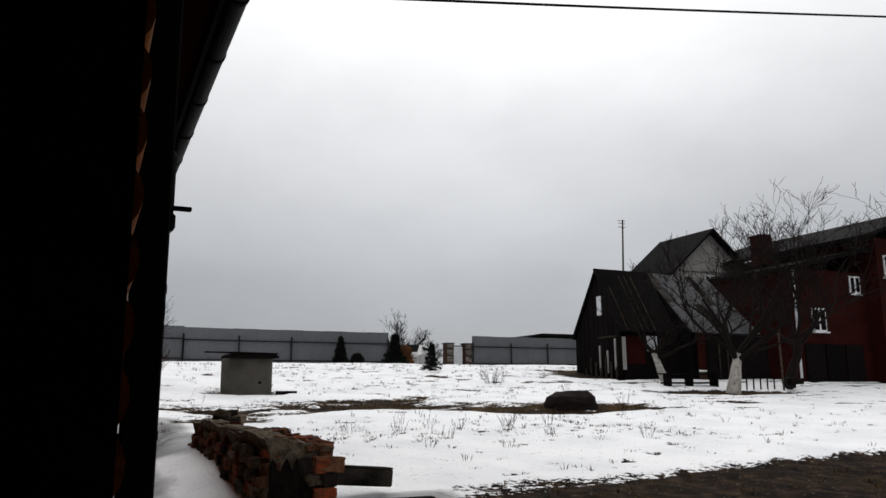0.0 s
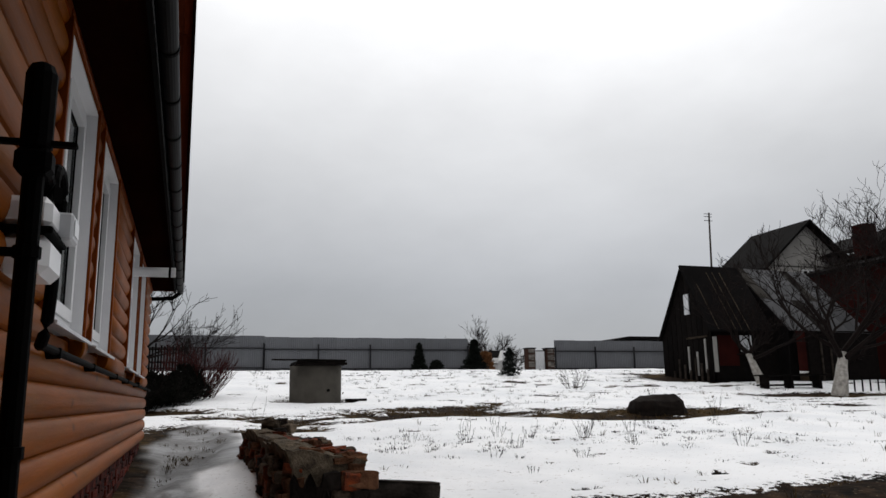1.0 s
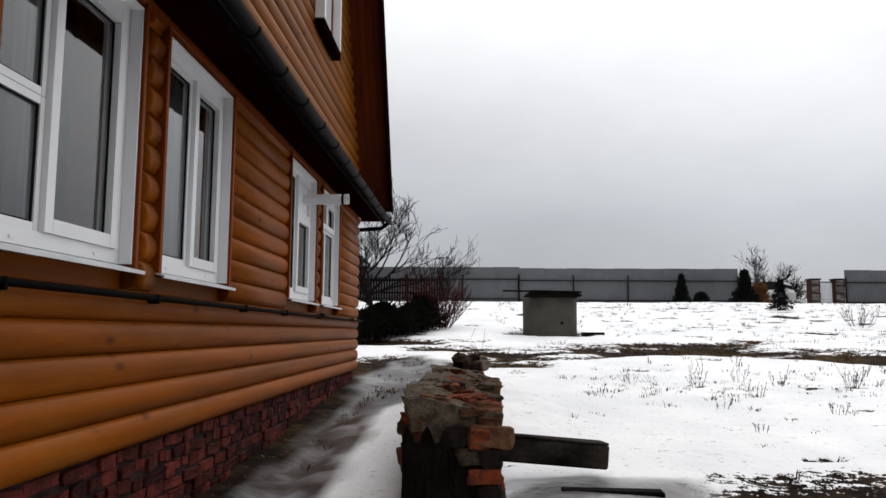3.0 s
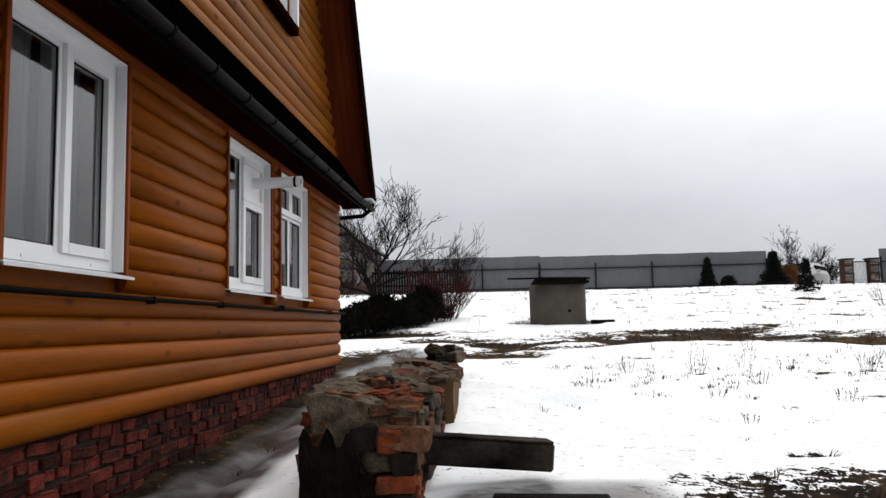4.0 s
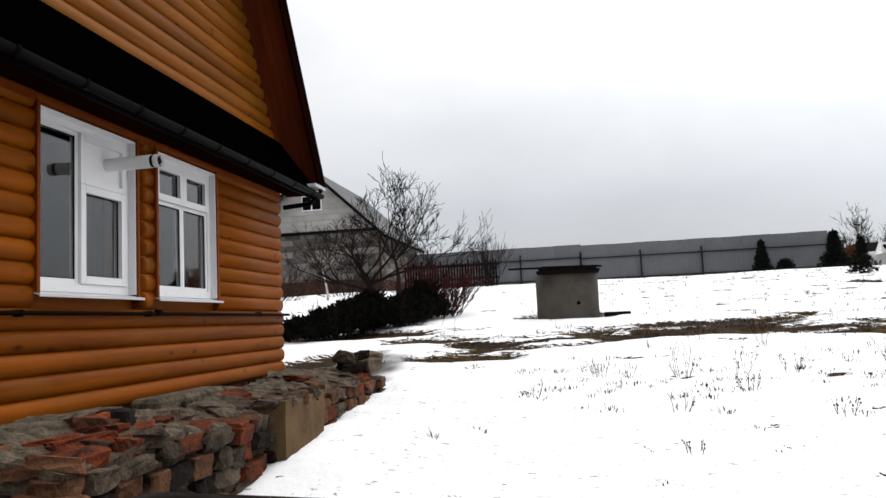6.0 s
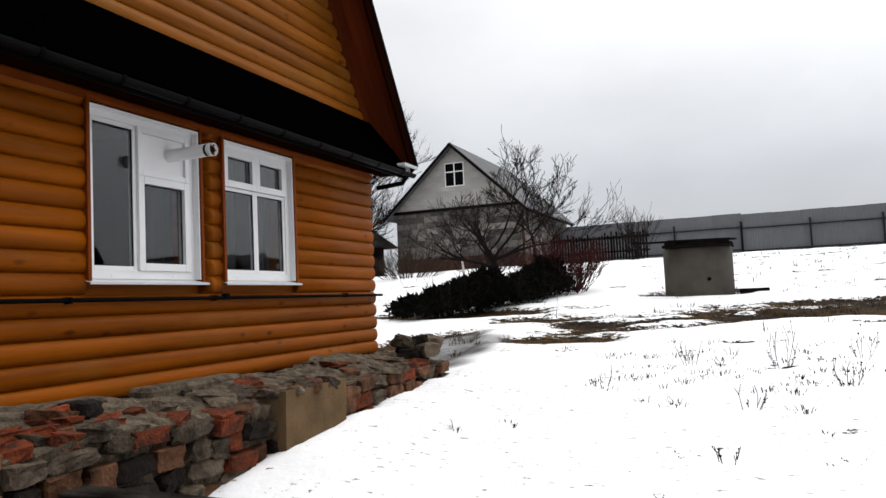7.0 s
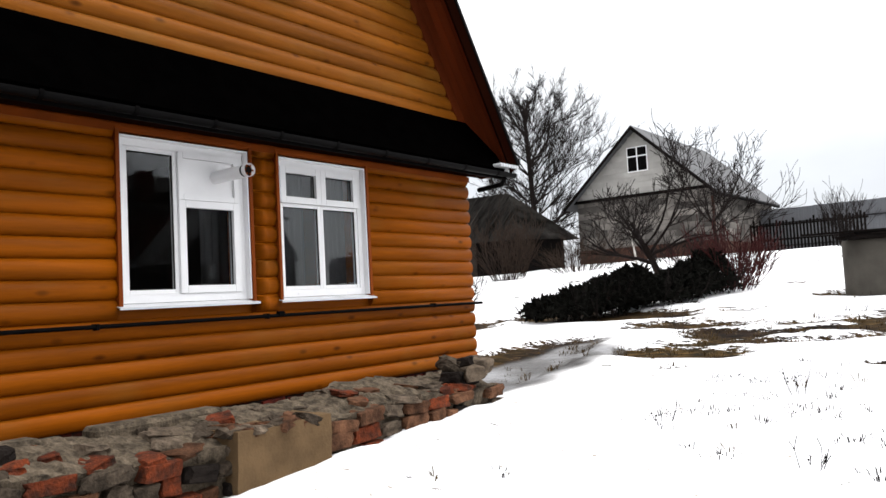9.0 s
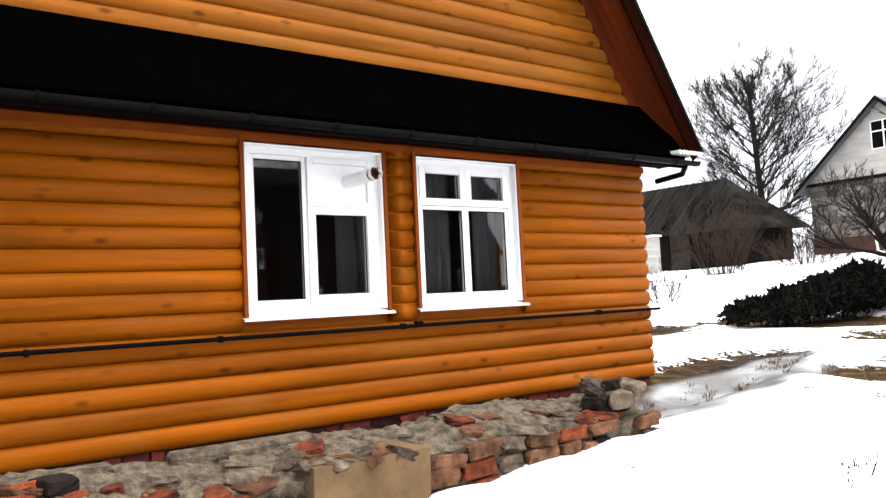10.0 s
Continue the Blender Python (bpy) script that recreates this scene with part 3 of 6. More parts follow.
# ---- windows ----
def window(n, a, b, z0, z1, layout, x=-0.028):
    """A white plastic window in its opening; layout lists panes as fractions (y0, y1, z0, z1, kind)."""
    w = thing("window_%d" % n, (x, (a + b) / 2, z0), "white plastic window with dark panes and a metal sill", "window", kind="structure")
    f = 0.062
    fr = bmesh.new()
    for lo, hi in (((a, z0), (a + f, z1)), ((b - f, z0), (b, z1)), ((a + f, z0), (b - f, z0 + f)), ((a + f, z1 - f), (b - f, z1))):
        box(fr, (x - 0.06, lo[0], lo[1]), (x, hi[0], hi[1]))
    part("window_frame", fr, M_WHITE, w)
    # reveal boards
    rv = bmesh.new()
    box(rv, (x + 0.001, a, z0), (0.03, a + 0.012, z1))
    box(rv, (x + 0.001, b - 0.012, z0), (0.03, b, z1))
    box(rv, (x + 0.001, a + 0.012, z1 - 0.012), (0.03, b - 0.012, z1))
    part("reveal", rv, M_WHITE, w)
    ia, ib, iz0, iz1 = a + f, b - f, z0 + f, z1 - f
    for y0, y1, c0, c1, kind in layout:
        p0, p1 = ia + (ib - ia) * y0, ia + (ib - ia) * y1
        q0, q1 = iz0 + (iz1 - iz0) * c0, iz0 + (iz1 - iz0) * c1
        s = {"sash": 0.060, "fixed": 0.034, "panel": 0.045}[kind]
        sa = bmesh.new()
        xo = x + (0.012 if kind != "fixed" else -0.012)
        for lo, hi in (((p0, q0), (p0 + s, q1)), ((p1 - s, q0), (p1, q1)), ((p0 + s, q0), (p1 - s, q0 + s)), ((p0 + s, q1 - s), (p1 - s, q1))):
            box(sa, (x - 0.058, lo[0] + 0.0015, lo[1] + 0.0015), (xo, hi[0] - 0.0015, hi[1] - 0.0015))
        sash = part("sash", sa, M_WHITE, w)
        if kind == "panel":
            part("panel", bx((x - 0.03, p0 + s, q0 + s), (x - 0.012, p1 - s, q1 - s)), M_WHITE, w, "white blind panel")
        else:
            g = part("pane", bx((x - 0.034, p0 + s - 0.003, q0 + s - 0.003), (x - 0.028, p1 - s + 0.003, q1 - s + 0.003)), M_GLASS, w)
            g.visible_shadow = False
            gk = bmesh.new()
            for lo, hi in (((p0 + s, q0 + s), (p0 + s + 0.006, q1 - s)), ((p1 - s - 0.006, q0 + s), (p1 - s, q1 - s)), ((p0 + s, q0 + s), (p1 - s, q0 + s + 0.006)), ((p0 + s, q1 - s - 0.006), (p1 - s, q1 - s))):
                box(gk, (x - 0.027, *lo), (x - 0.018, *hi))
            part("gasket", gk, M_RUBBER, sash)
    # drain caps, sill, casings
    for t in (0.22, 0.78):
        part("drain_cap", bx((x, a + (b - a) * t - 0.014, z0 + 0.018), (x + 0.004, a + (b - a) * t + 0.014, z0 + 0.030)), M_WHITE, w)
    part("window_sill", prism([(x + 0.001, z0 - 0.003), (0.075, z0 - 0.028), (0.075, z0 - 0.044), (0.068, z0 - 0.044), (0.068, z0 - 0.034), (x + 0.001, z0 - 0.012)], 1, a - 0.045, b + 0.045), M_ZINC, w, "grey metal sill")
    for y in (a - 0.034, b + 0.002):
        part("casing", bx((-0.034, y, z0 - 0.02), (0.045, y + 0.032, z1 + 0.03), 0.003), M_CASING, w, "orange wooden casing board")
    part("casing", bx((-0.034, a - 0.034, z1 + 0.03), (0.04, b + 0.034, z1 + 0.06), 0.003), M_CASING, w, "orange wooden head board")
    return w


TWO = ((0.0, 0.5, 0, 1, "fixed"), (0.5, 1.0, 0, 1, "sash"))
window(1, *WINDOWS[0], WZ0, WZ1, ((0.0, 0.38, 0, 0.47, "fixed"), (0.0, 0.38, 0.47, 1, "fixed"), (0.38, 1.0, 0, 1, "sash")))
window(2, *WINDOWS[1], WZ0, WZ1, TWO)
window(3, *WINDOWS[2], WZ0, WZ1, ((0.0, 0.44, 0, 1, "fixed"), (0.44, 1.0, 0, 0.66, "sash"), (0.44, 1.0, 0.66, 1, "panel")))
window(4, *WINDOWS[3], WZ0, WZ1, ((0.0, 0.5, 0, 0.70, "fixed"), (0.5, 1.0, 0, 0.70, "fixed"), (0.0, 0.5, 0.70, 1, "sash"), (0.5, 1.0, 0.70, 1, "sash")))
w5 = window(5, UW[0], UW[1], UW[2], UW[3], TWO)
for y in (UW[0] - 0.09, UW[1] + 0.035):
    part("outer_casing", bx((0.03, y, UW[2] - 0.04), (0.13, y + 0.055, UW[3] + 0.06), 0.004), M_WHITE, w5, "white deep window casing")
part("lower_casing", bx((0.03, UW[0] - 0.09, UW[2] - 0.14), (0.13, UW[1] + 0.09, UW[2] - 0.05), 0.004), M_EAVE_SHADE, w5, "dark lower casing board")


def curtain(y0, y1, z0, z1, folds, mat_=M_CURTAIN):
    bm = bmesh.new()
    k = folds * 6
    top, low = [], []
    for i in range(k + 1):
        y = y0 + (y1 - y0) * i / k
        x = -0.26 + 0.025 * math.sin(i * math.pi / 3) + 0.01 * math.sin(i * 1.7)
        top.append(bm.verts.new((x, y, z1)))
        low.append(bm.verts.new((x * 1.02, y, z0)))
    for i in range(k):
        bm.faces.new((low[i], low[i + 1], top[i + 1], top[i]))
    bmesh.ops.solidify(bm, geom=bm.faces[:], thickness=0.004)
    return tagged(part("curtain", bm, mat_, smooth=True), "grey curtain hanging in folds behind the window", "curtain")


curtain(9.38, 9.86, 1.72, 3.15, 7)
curtain(10.12, 10.40, 1.72, 3.15, 4)
curtain(8.75, 9.05, 1.72, 3.15, 4)
# pale nets lighten windows 1 and 2 as the sky's reflection would
curtain(5.24, 5.78, 1.72, 3.15, 8, M_NET_SKY)
curtain(5.86, 6.24, 1.72, 3.15, 5, M_NET_SKY)
curtain(4.28, 4.62, 1.72, 3.15, 5, M_NET_SKY)

# ---- things on the wall ----
flue = thing("flue_pipe", (0.1, 8.76, 2.89), "white coaxial boiler flue through the window panel", "pipe")
part("outer_pipe", tb([(-0.08, 8.76, 2.875), (0.33, 8.76, 2.88)], 0.05, 20), M_WHITE, flue, smooth=False)
part("collar", tb([(0.33, 8.76, 2.88), (0.355, 8.76, 2.88)], 0.047, 20), M_DARKPAINT, flue, "black sealing ring")
bm = bmesh.new()
tube(bm, [Vector((0.355, 8.76, 2.88)), Vector((0.40, 8.76, 2.88))], 0.051, 20, False)
bmesh.ops.solidify(bm, geom=bm.faces[:], thickness=0.01)
part("end_ring", bm, M_WHITE, flue)
for k in range(3):
    a = k * math.pi / 3
    d = Vector((0, math.cos(a), math.sin(a))) * 0.046
    part("grille_bar", tb([Vector((0.382, 8.76, 2.88)) - d, Vector((0.382, 8.76, 2.88)) + d], 0.006, 6), M_CASING, flue, "rusty grille bar")
part("inner_pipe", tb([(0.356, 8.76, 2.88), (0.39, 8.76, 2.88)], 0.026, 14), M_DARKPAINT, flue)

gas = thing("gas_pipe", (0.06, 7, 1.75), "black steel gas pipe clipped along the wall", "pipe")
part("run", tb([(0.065, 3.50, 1.757), (0.065, 12.22, 1.745)], 0.016, 10), M_DARKPAINT, gas)
for y in (3.85, 5.07, 6.55, 7.7, 9.15, 11.35):
    cl = part("clip", bx((-0.02, y - 0.012, 1.728), (0.085, y + 0.012, 1.772), 0.004), M_DARKPAINT, gas)
part("valve", bx((0.045, 9.25, 1.735), (0.09, 9.32, 1.785), 0.008), M_DARKPAINT, gas)
riser = thing("gas_riser", (0.15, 2.68, 0.3), "black gas riser pipe with a cock and bent top", "pipe")


def bend(y0, y1, z, r, x, k=10):
    """A half turn of pipe over the top from y0 to y1."""
    return [Vector((x, (y0 + y1) / 2 - (y1 - y0) / 2 * math.cos(math.pi * i / k), z + r * math.sin(math.pi * i / k))) for i in range(k + 1)]


part("riser_pipe", tb([(0.15, 2.68, 0.3), (0.15, 2.68, 1.4), (0.15, 2.68, 2.20)], 0.027, 10), M_DARKPAINT, riser)
part("riser_top", tb([(0.15, 2.68, 2.20), (0.15, 2.68, 2.215), (0.15, 2.68, 2.42), (0.15, 2.68, 2.445), (0.15, 2.68, 2.455)], (0.027, 0.04, 0.04, 0.03, 0.012), 12), M_DARKPAINT, riser)
part("link_pipe", tb([(0.15, 2.68, 2.24), (0.12, 3.03, 2.24), (0.12, 3.07, 2.225), (0.12, 3.08, 2.16)], 0.022, 10), M_DARKPAINT, riser)
part("cock", bx((0.105, 2.64, 2.14), (0.195, 2.72, 2.21), 0.014), M_DARKPAINT, riser)
part("cock_lever", bx((-0.02, 2.665, 2.222), (0.25, 2.695, 2.236), 0.003), M_DARKPAINT, riser)
for z in (1.42, 1.92):
    part("pipe_clip", tb([(0.15, 2.68, z), (0.15, 2.68, z + 0.03)], 0.034, 10), M_DARKPAINT, riser)
    part("wall_bracket", bx((-0.03, 2.67, z + 0.004), (0.125, 2.69, z + 0.026)), M_DARKPAINT, riser)
outlet = thing("gas_outlet_pipe", (0.1, 3.4, 1.75), "black bent gas pipe from the meter down to the wall run", "pipe")
part("hoop_pipe", tb([(0.11, 3.22, 2.215)] + bend(3.22, 3.40, 2.25, 0.085, 0.11) + [(0.10, 3.40, 1.9), (0.095, 3.405, 1.83), (0.085, 3.43, 1.785), (0.072, 3.47, 1.762), (0.065, 3.50, 1.757)], 0.021, 10), M_DARKPAINT, outlet)
part("union_nut", tb([(0.11, 3.22, 2.205), (0.11, 3.22, 2.25)], 0.032, 6), M_DARKPAINT, outlet)
meter = thing("gas_meter", (0.08, 3.15, 1.94), "white gas meter with a black band and a counter box", "meter")
part("upper_case", bx((0.0, 3.02, 2.075), (0.145, 3.28, 2.175), 0.022), M_WHITE, meter)
part("lower_case", bx((0.0, 3.02, 1.935), (0.145, 3.28, 2.06), 0.026), M_WHITE, meter)
part("band", bx((-0.01, 3.01, 2.056), (0.153, 3.29, 2.079), 0.004), M_DARKPAINT, meter, "black clamping band")
cb = part("counter_box", bx((0.10, 3.17, 2.07), (0.185, 3.30, 2.16), 0.008), M_ZINC, meter, "grey counter box")
part("counter_glass", bx((0.186, 3.19, 2.09), (0.189, 3.28, 2.14)), M_WHITE, cb)
post = thing("porch_post", (0.165, 2.045, 0.2), "black-stained square porch post", "post")
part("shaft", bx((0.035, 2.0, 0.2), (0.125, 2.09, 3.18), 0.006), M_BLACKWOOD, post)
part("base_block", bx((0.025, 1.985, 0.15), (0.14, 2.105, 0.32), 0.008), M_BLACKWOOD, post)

# ---- rubble garden wall ----
def lump(seed, jit=0.12, cut=0.16, jagged=True):
    """A rough unit block with knocked-off corners, about 1 x 1 x 1 round its middle."""
    r = random.Random(seed)
    bm = bmesh.new()
    box(bm, (-0.5, -0.5, -0.5), (0.5, 0.5, 0.5))
    bmesh.ops.bevel(bm, geom=bm.edges[:], offset=cut * 0.42, segments=1, affect="EDGES", profile=0.5)
    bmesh.ops.subdivide_edges(bm, edges=[e for e in bm.edges if e.calc_length() > 0.4], cuts=2, use_grid_fill=True)
    o = Vector((seed * 1.7, seed * 0.9, 0))
    for v in bm.verts:
        q = v.co.copy()
        v.co += noise.noise_vector(q * 1.3 + o) * jit * 0.8 + noise.noise_vector(q * 3.7 + o) * jit * 0.5
        v.co += Vector((r.uniform(-jit, jit), r.uniform(-jit, jit), r.uniform(-jit, jit))) * 0.3
    for f_ in bm.faces:
        f_.smooth = not jagged
    return bm


def lumps(name, material, n, jit, cut, seed):
    out = []
    for k in range(n):
        me = bpy.data.meshes.new(name)
        b = lump(seed + k, jit, cut)
        b.to_mesh(me)
        b.free()
        me.materials.append(material)
        out.append(me)
    return out


def piece(name, me, parent, loc, size, turn=(0, 0, 0)):
    ob = new(name, me)
    ob.parent = parent
    ob.matrix_parent_inverse = Matrix.Translation(-parent.location)
    ob.matrix_basis = Matrix.LocRotScale(loc, Euler(turn), size)
    return ob


WX0, WX1, WY0, WY1 = 1.20, 1.74, 5.68, 10.02
rub = thing("rubble_wall", (1.3, 8, 0.6), "low crumbling garden wall of broken brick, stone and mortar", "wall")
rng = random.Random(5)


def near_end(x):
    """The near end of the wall is broken off unevenly."""
    return WY0 + 0.03 * math.sin(x * 9.0)


def back_x(y):
    """The side towards the house, a little uneven."""
    return WX0 + 0.03 * math.sin(y * 1.7)


def wall_top(y, x=1.3):
    return 1.232 + 0.018 * math.sin(y * 2.3) + 0.014 * math.sin(y * 5.1) - 0.10 * max(0, x - 1.38) / 0.36


# mortar body with a rough skin
bm = bmesh.new()
N = 190
sec = [(0, z / 8) for z in range(0, 9)] + [(k / 16, 1) for k in range(1, 16)] + [(1, 1 - z / 8) for z in range(0, 9)]
rows_ = []
for i in range(N + 1):
    ring = []
    for u, w in sec:
        y0 = near_end(WX1 - 0.5 * (1 - u)) + 0.09
        y = y0 + (WY1 - 0.03 - y0) * i / N
        x = back_x(y) + 0.02 + (WX1 - back_x(y) - 0.04) * u
        z = 0.3 + (wall_top(y, x) - 0.004 - 0.3) * w
        q = Vector((x, y, z))
        d = (-0.034 if u in (0, 1) and w < 1 else 0.008) + 0.022 * noise.noise(q * 7) + 0.03 * abs(noise.noise(q * 15)) - 0.02 * abs(noise.noise(q * 31))
        o = Vector((-1 if u == 0 else 1 if u == 1 else 0, 0, 1 if w == 1 else 0))
        ring.append(bm.verts.new(q + o * d + Vector((0, 0.02 * noise.noise(q * 13), 0))))
    rows_.append(ring)
for a, b in zip(rows_, rows_[1:]):
    for k in range(len(sec) - 1):
        bm.faces.new((a[k], a[k + 1], b[k + 1], b[k]))
bm.faces.new(rows_[0])
bm.faces.new(rows_[-1][::-1])
bmesh.ops.recalc_face_normals(bm, faces=bm.faces[:])
for f_ in bm.faces:
    f_.smooth = False
part("mortar_core", bm, M_MORTAR, rub, "crumbling grey mortar")
# dark skin over the broken end
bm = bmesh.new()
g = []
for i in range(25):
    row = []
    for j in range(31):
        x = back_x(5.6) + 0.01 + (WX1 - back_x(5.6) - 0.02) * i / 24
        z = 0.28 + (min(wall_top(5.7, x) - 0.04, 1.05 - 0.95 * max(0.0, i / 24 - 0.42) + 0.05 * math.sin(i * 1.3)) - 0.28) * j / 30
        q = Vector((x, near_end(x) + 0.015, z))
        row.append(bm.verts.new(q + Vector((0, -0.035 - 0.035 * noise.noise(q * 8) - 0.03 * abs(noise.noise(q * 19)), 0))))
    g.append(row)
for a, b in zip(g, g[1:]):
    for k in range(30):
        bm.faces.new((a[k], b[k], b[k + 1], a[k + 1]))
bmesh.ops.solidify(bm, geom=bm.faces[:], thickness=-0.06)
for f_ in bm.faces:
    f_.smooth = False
part("charred_end", bm, M_RUB_DARK, rub, "dark broken wall end")
KINDS = [("brick", lumps("brick", M_RUB_RED, 6, 0.10, 0.15, 100)), ("stone", lumps("stone", M_RUB_GREY, 6, 0.17, 0.26, 200)), ("brick", lumps("brick", M_RUB_PINK, 5, 0.12, 0.18, 300)), ("stone", lumps("stone", M_RUB_DARK, 3, 0.15, 0.22, 400))]


def pick(dark=0.16):
    u = rng.random()
    k = 0 if u < 0.32 else 1 if u < 0.58 else 2 if u < 1 - dark else 3
    nm, ms = KINDS[k]
    return nm, rng.choice(ms)


for face in (1, -1):
    z = 0.48
    while z < 1.14:
        h = rng.uniform(0.068, 0.095)
        y = WY0 + (0.02 if z > 0.75 else 0.1) + rng.uniform(0, 0.06)
        while y < WY1 - 0.05:
            ln = rng.choice((0.11, 0.12, 0.14, 0.17, 0.22, 0.24))
            zz = z + rng.uniform(-0.02, 0.02)
            if zz + h < wall_top(y, WX1) + 0.03 and rng.random() > 0.05 and (face == 1 or z > 0.7):
                nm, me = pick()
                xx = (WX1 - 0.05) if face == 1 else (back_x(y) + 0.05)
                piece(nm, me, rub, (xx + rng.uniform(-0.025, 0.02) * face, y + ln / 2, zz + h / 2), (0.12, ln, h * rng.uniform(0.85, 1.1)), (rng.uniform(-0.12, 0.12), rng.uniform(-0.15, 0.15), rng.uniform(-0.12, 0.12)))
            y += ln + rng.uniform(0.005, 0.05)
        z += h + 0.016
# broken end: dark below, red bricks and mortar at the top
EX0 = back_x(5.6)
z, span, dr = 0.28, (WX1 - EX0) * 1.016, 0.0
while z < 1.08:
    h = rng.uniform(0.07, 0.11)
    s = 0.0
    while s < span - 0.05:
        ln = rng.choice((0.12, 0.18, 0.24))
        lim = 1.0 - 0.95 * max(0.0, s / span - 0.42)
        nm, me = pick(0.2)
        u = min(0.9, (s + ln / 2) / span)
        x = EX0 + (WX1 - EX0) * u
        if lim < z < wall_top(near_end(x), x) + 0.03 - h:
            piece(nm, me, rub, (x, near_end(x) + 0.055 + rng.uniform(-0.015, 0.015), z + h / 2), (ln, 0.14, h * 1.05), (rng.uniform(-0.15, 0.15), rng.uniform(-0.12, 0.12), dr + rng.uniform(-0.15, 0.15)))
        s += ln + 0.004
    z += h + 0.004
# loose lumps bedded on the top
for k in range(70):
    y = WY0 + 0.14 + (WY1 - WY0 - 0.2) * rng.random() ** 1.3
    x = back_x(y) + 0.06 + (WX1 - 0.11 - back_x(y)) * rng.random() ** 0.6
    u = rng.random()
    edge = x > 1.4
    nm, ms = KINDS[1] if u < (0.2 if edge else 0.6) + 0.3 * smooth(7.0, 7.6, y) else KINDS[0] if u < 0.8 - 0.1 * smooth(7.0, 7.6, y) else KINDS[2]
    s = rng.choice((0.09, 0.12, 0.15, 0.18) if edge else (0.05, 0.08, 0.11))
    piece(nm, rng.choice(ms), rub, (x, y, wall_top(y, x) - 0.012 + rng.uniform(-0.015, 0.015)), (s, s * rng.uniform(0.8, 1.6), rng.uniform(0.035, 0.07)), (rng.uniform(-0.2, 0.2), rng.uniform(-0.2, 0.2), rng.uniform(0, 6)))
part("mortar_slab", bx((1.205, 6.05, 1.19), (1.36, 6.75, 1.268), 0.02), M_MORTAR, rub, "flat grey mortar slab")
part("mortar_slab", bx((1.205, 7.0, 1.19), (1.37, 7.75, 1.27), 0.02), M_MORTAR, rub, "flat grey mortar slab")
# concrete pier set in the face, and the stone on the end
pier = thing("concrete_pier", (1.66, 7.85, 0.7), "buff concrete block pier with a crusted top", "pier")
bm = bmesh.new()
box(bm, (1.46, 7.50, 0.45), (1.81, 8.15, 1.19))
bmesh.ops.subdivide_edges(bm, edges=bm.edges[:], cuts=7, use_grid_fill=True)
for v in bm.verts:
    v.co += Vector((0.012 * noise.noise(v.co * 8), 0.02 * noise.noise(v.co * 6 + Vector((3, 0, 0))), 0.015 * noise.noise(v.co * 9)))
part("block", bm, M_CONC_B, pier)
for k in range(9):
    piece("crust", rng.choice(KINDS[2][1] if k % 2 else KINDS[1][1]), pier, (1.70 + 0.03 * (k % 3), 7.54 + 0.06 * k, 1.18), (0.14, 0.12, 0.05), (0.05, 0.05 * k, k))
st = thing("boulder", (1.5, 9.72, 1.18), "dark jagged stone lying on the wall end", "stone")
for k in range(9):
    a = k * 2.4
    q = 0.12 * (k % 3)
    piece("slab", ([KINDS[3][1][0], KINDS[1][1][2], KINDS[3][1][1], KINDS[1][1][0], KINDS[3][1][2], KINDS[1][1][4], KINDS[3][1][0], KINDS[1][1][3], KINDS[1][1][1]])[k], st, (1.56 + q * 0.55 * math.cos(a), 9.80 + q * 0.5 * math.sin(a), 1.22 + 0.014 * k - 0.15 * q), (0.17 + 0.03 * (k % 4), 0.20 - 0.02 * (k % 3), 0.105), (0.2 * math.sin(k * 1.7), 0.25 * math.cos(k * 2.3), a))
cube_ = thing("brick_half", (1.48, 6.5, 1.21), "blackened half brick lying on the wall", "brick")
piece("body", KINDS[3][1][0], cube_, (1.47, 6.48, 1.245), (0.13, 0.14, 0.075), (0, 0.1, 0.4))

beam = thing("timber_beam", (2.0, 6.1, 0.85), "weathered squared timber beam lying out of the wall", "beam")
bt = Matrix.Translation((1.45, 6.13, 0.94)) @ Matrix.Rotation(0.22, 4, "Z") @ Matrix.Rotation(0.097, 4, "Y")
bb = bmesh.new()
box(bb, (0, -0.07, -0.075), (0.99, 0.07, 0.07), 0.012, bt)
for v in bb.verts:
    v.co += Vector((0, 0, 0.008 * noise.noise(v.co * 7)))
part("body", bb, M_BEAM, beam)
part("split_board", bx((0.25, -0.075, 0.073), (0.98, 0.065, 0.085), 0.003, bt), M_BEAM, beam)
# black bar that stands in for the shaded gap between beam and snow
bp_ = thing("slot_shade", (2.4, 5.9, 0.66), "black bar for the shade in the slot under the beam", "plank")
part("body", bx((1.80, 5.86, 0.5), (2.38, 5.97, 0.715), 0.01, Matrix.Translation((0, 0.17, 0)) @ Matrix.Rotation(-0.05, 4, "Z")), M_BLACKWOOD, bp_)

# ---- well ----
well = thing("well", (3.33, 18.1, 1.5), "grey concrete ring well with a plank lid", "well")
bm = bmesh.new()
prof = [(0.575, 1.3), (0.58, 2.33), (0.565, 2.35), (0.50, 2.35)]
rings = [[bm.verts.new((3.33 + r * math.cos(a), 18.1 + r * math.sin(a), z)) for a in (2 * math.pi * k / 48 for k in range(48))] for r, z in prof]
for a, b in zip(rings, rings[1:]):
    for k in range(48):
        bm.faces.new((a[k], a[(k + 1) % 48], b[(k + 1) % 48], b[k]))
bm.faces.new(rings[-1])
part("concrete_ring", bm, M_CONC, well, smooth=True)
part("lifting_hole", tb([(3.52, 17.565, 1.80), (3.53, 17.52, 1.80)], 0.03, 10), M_DARKPAINT, well)
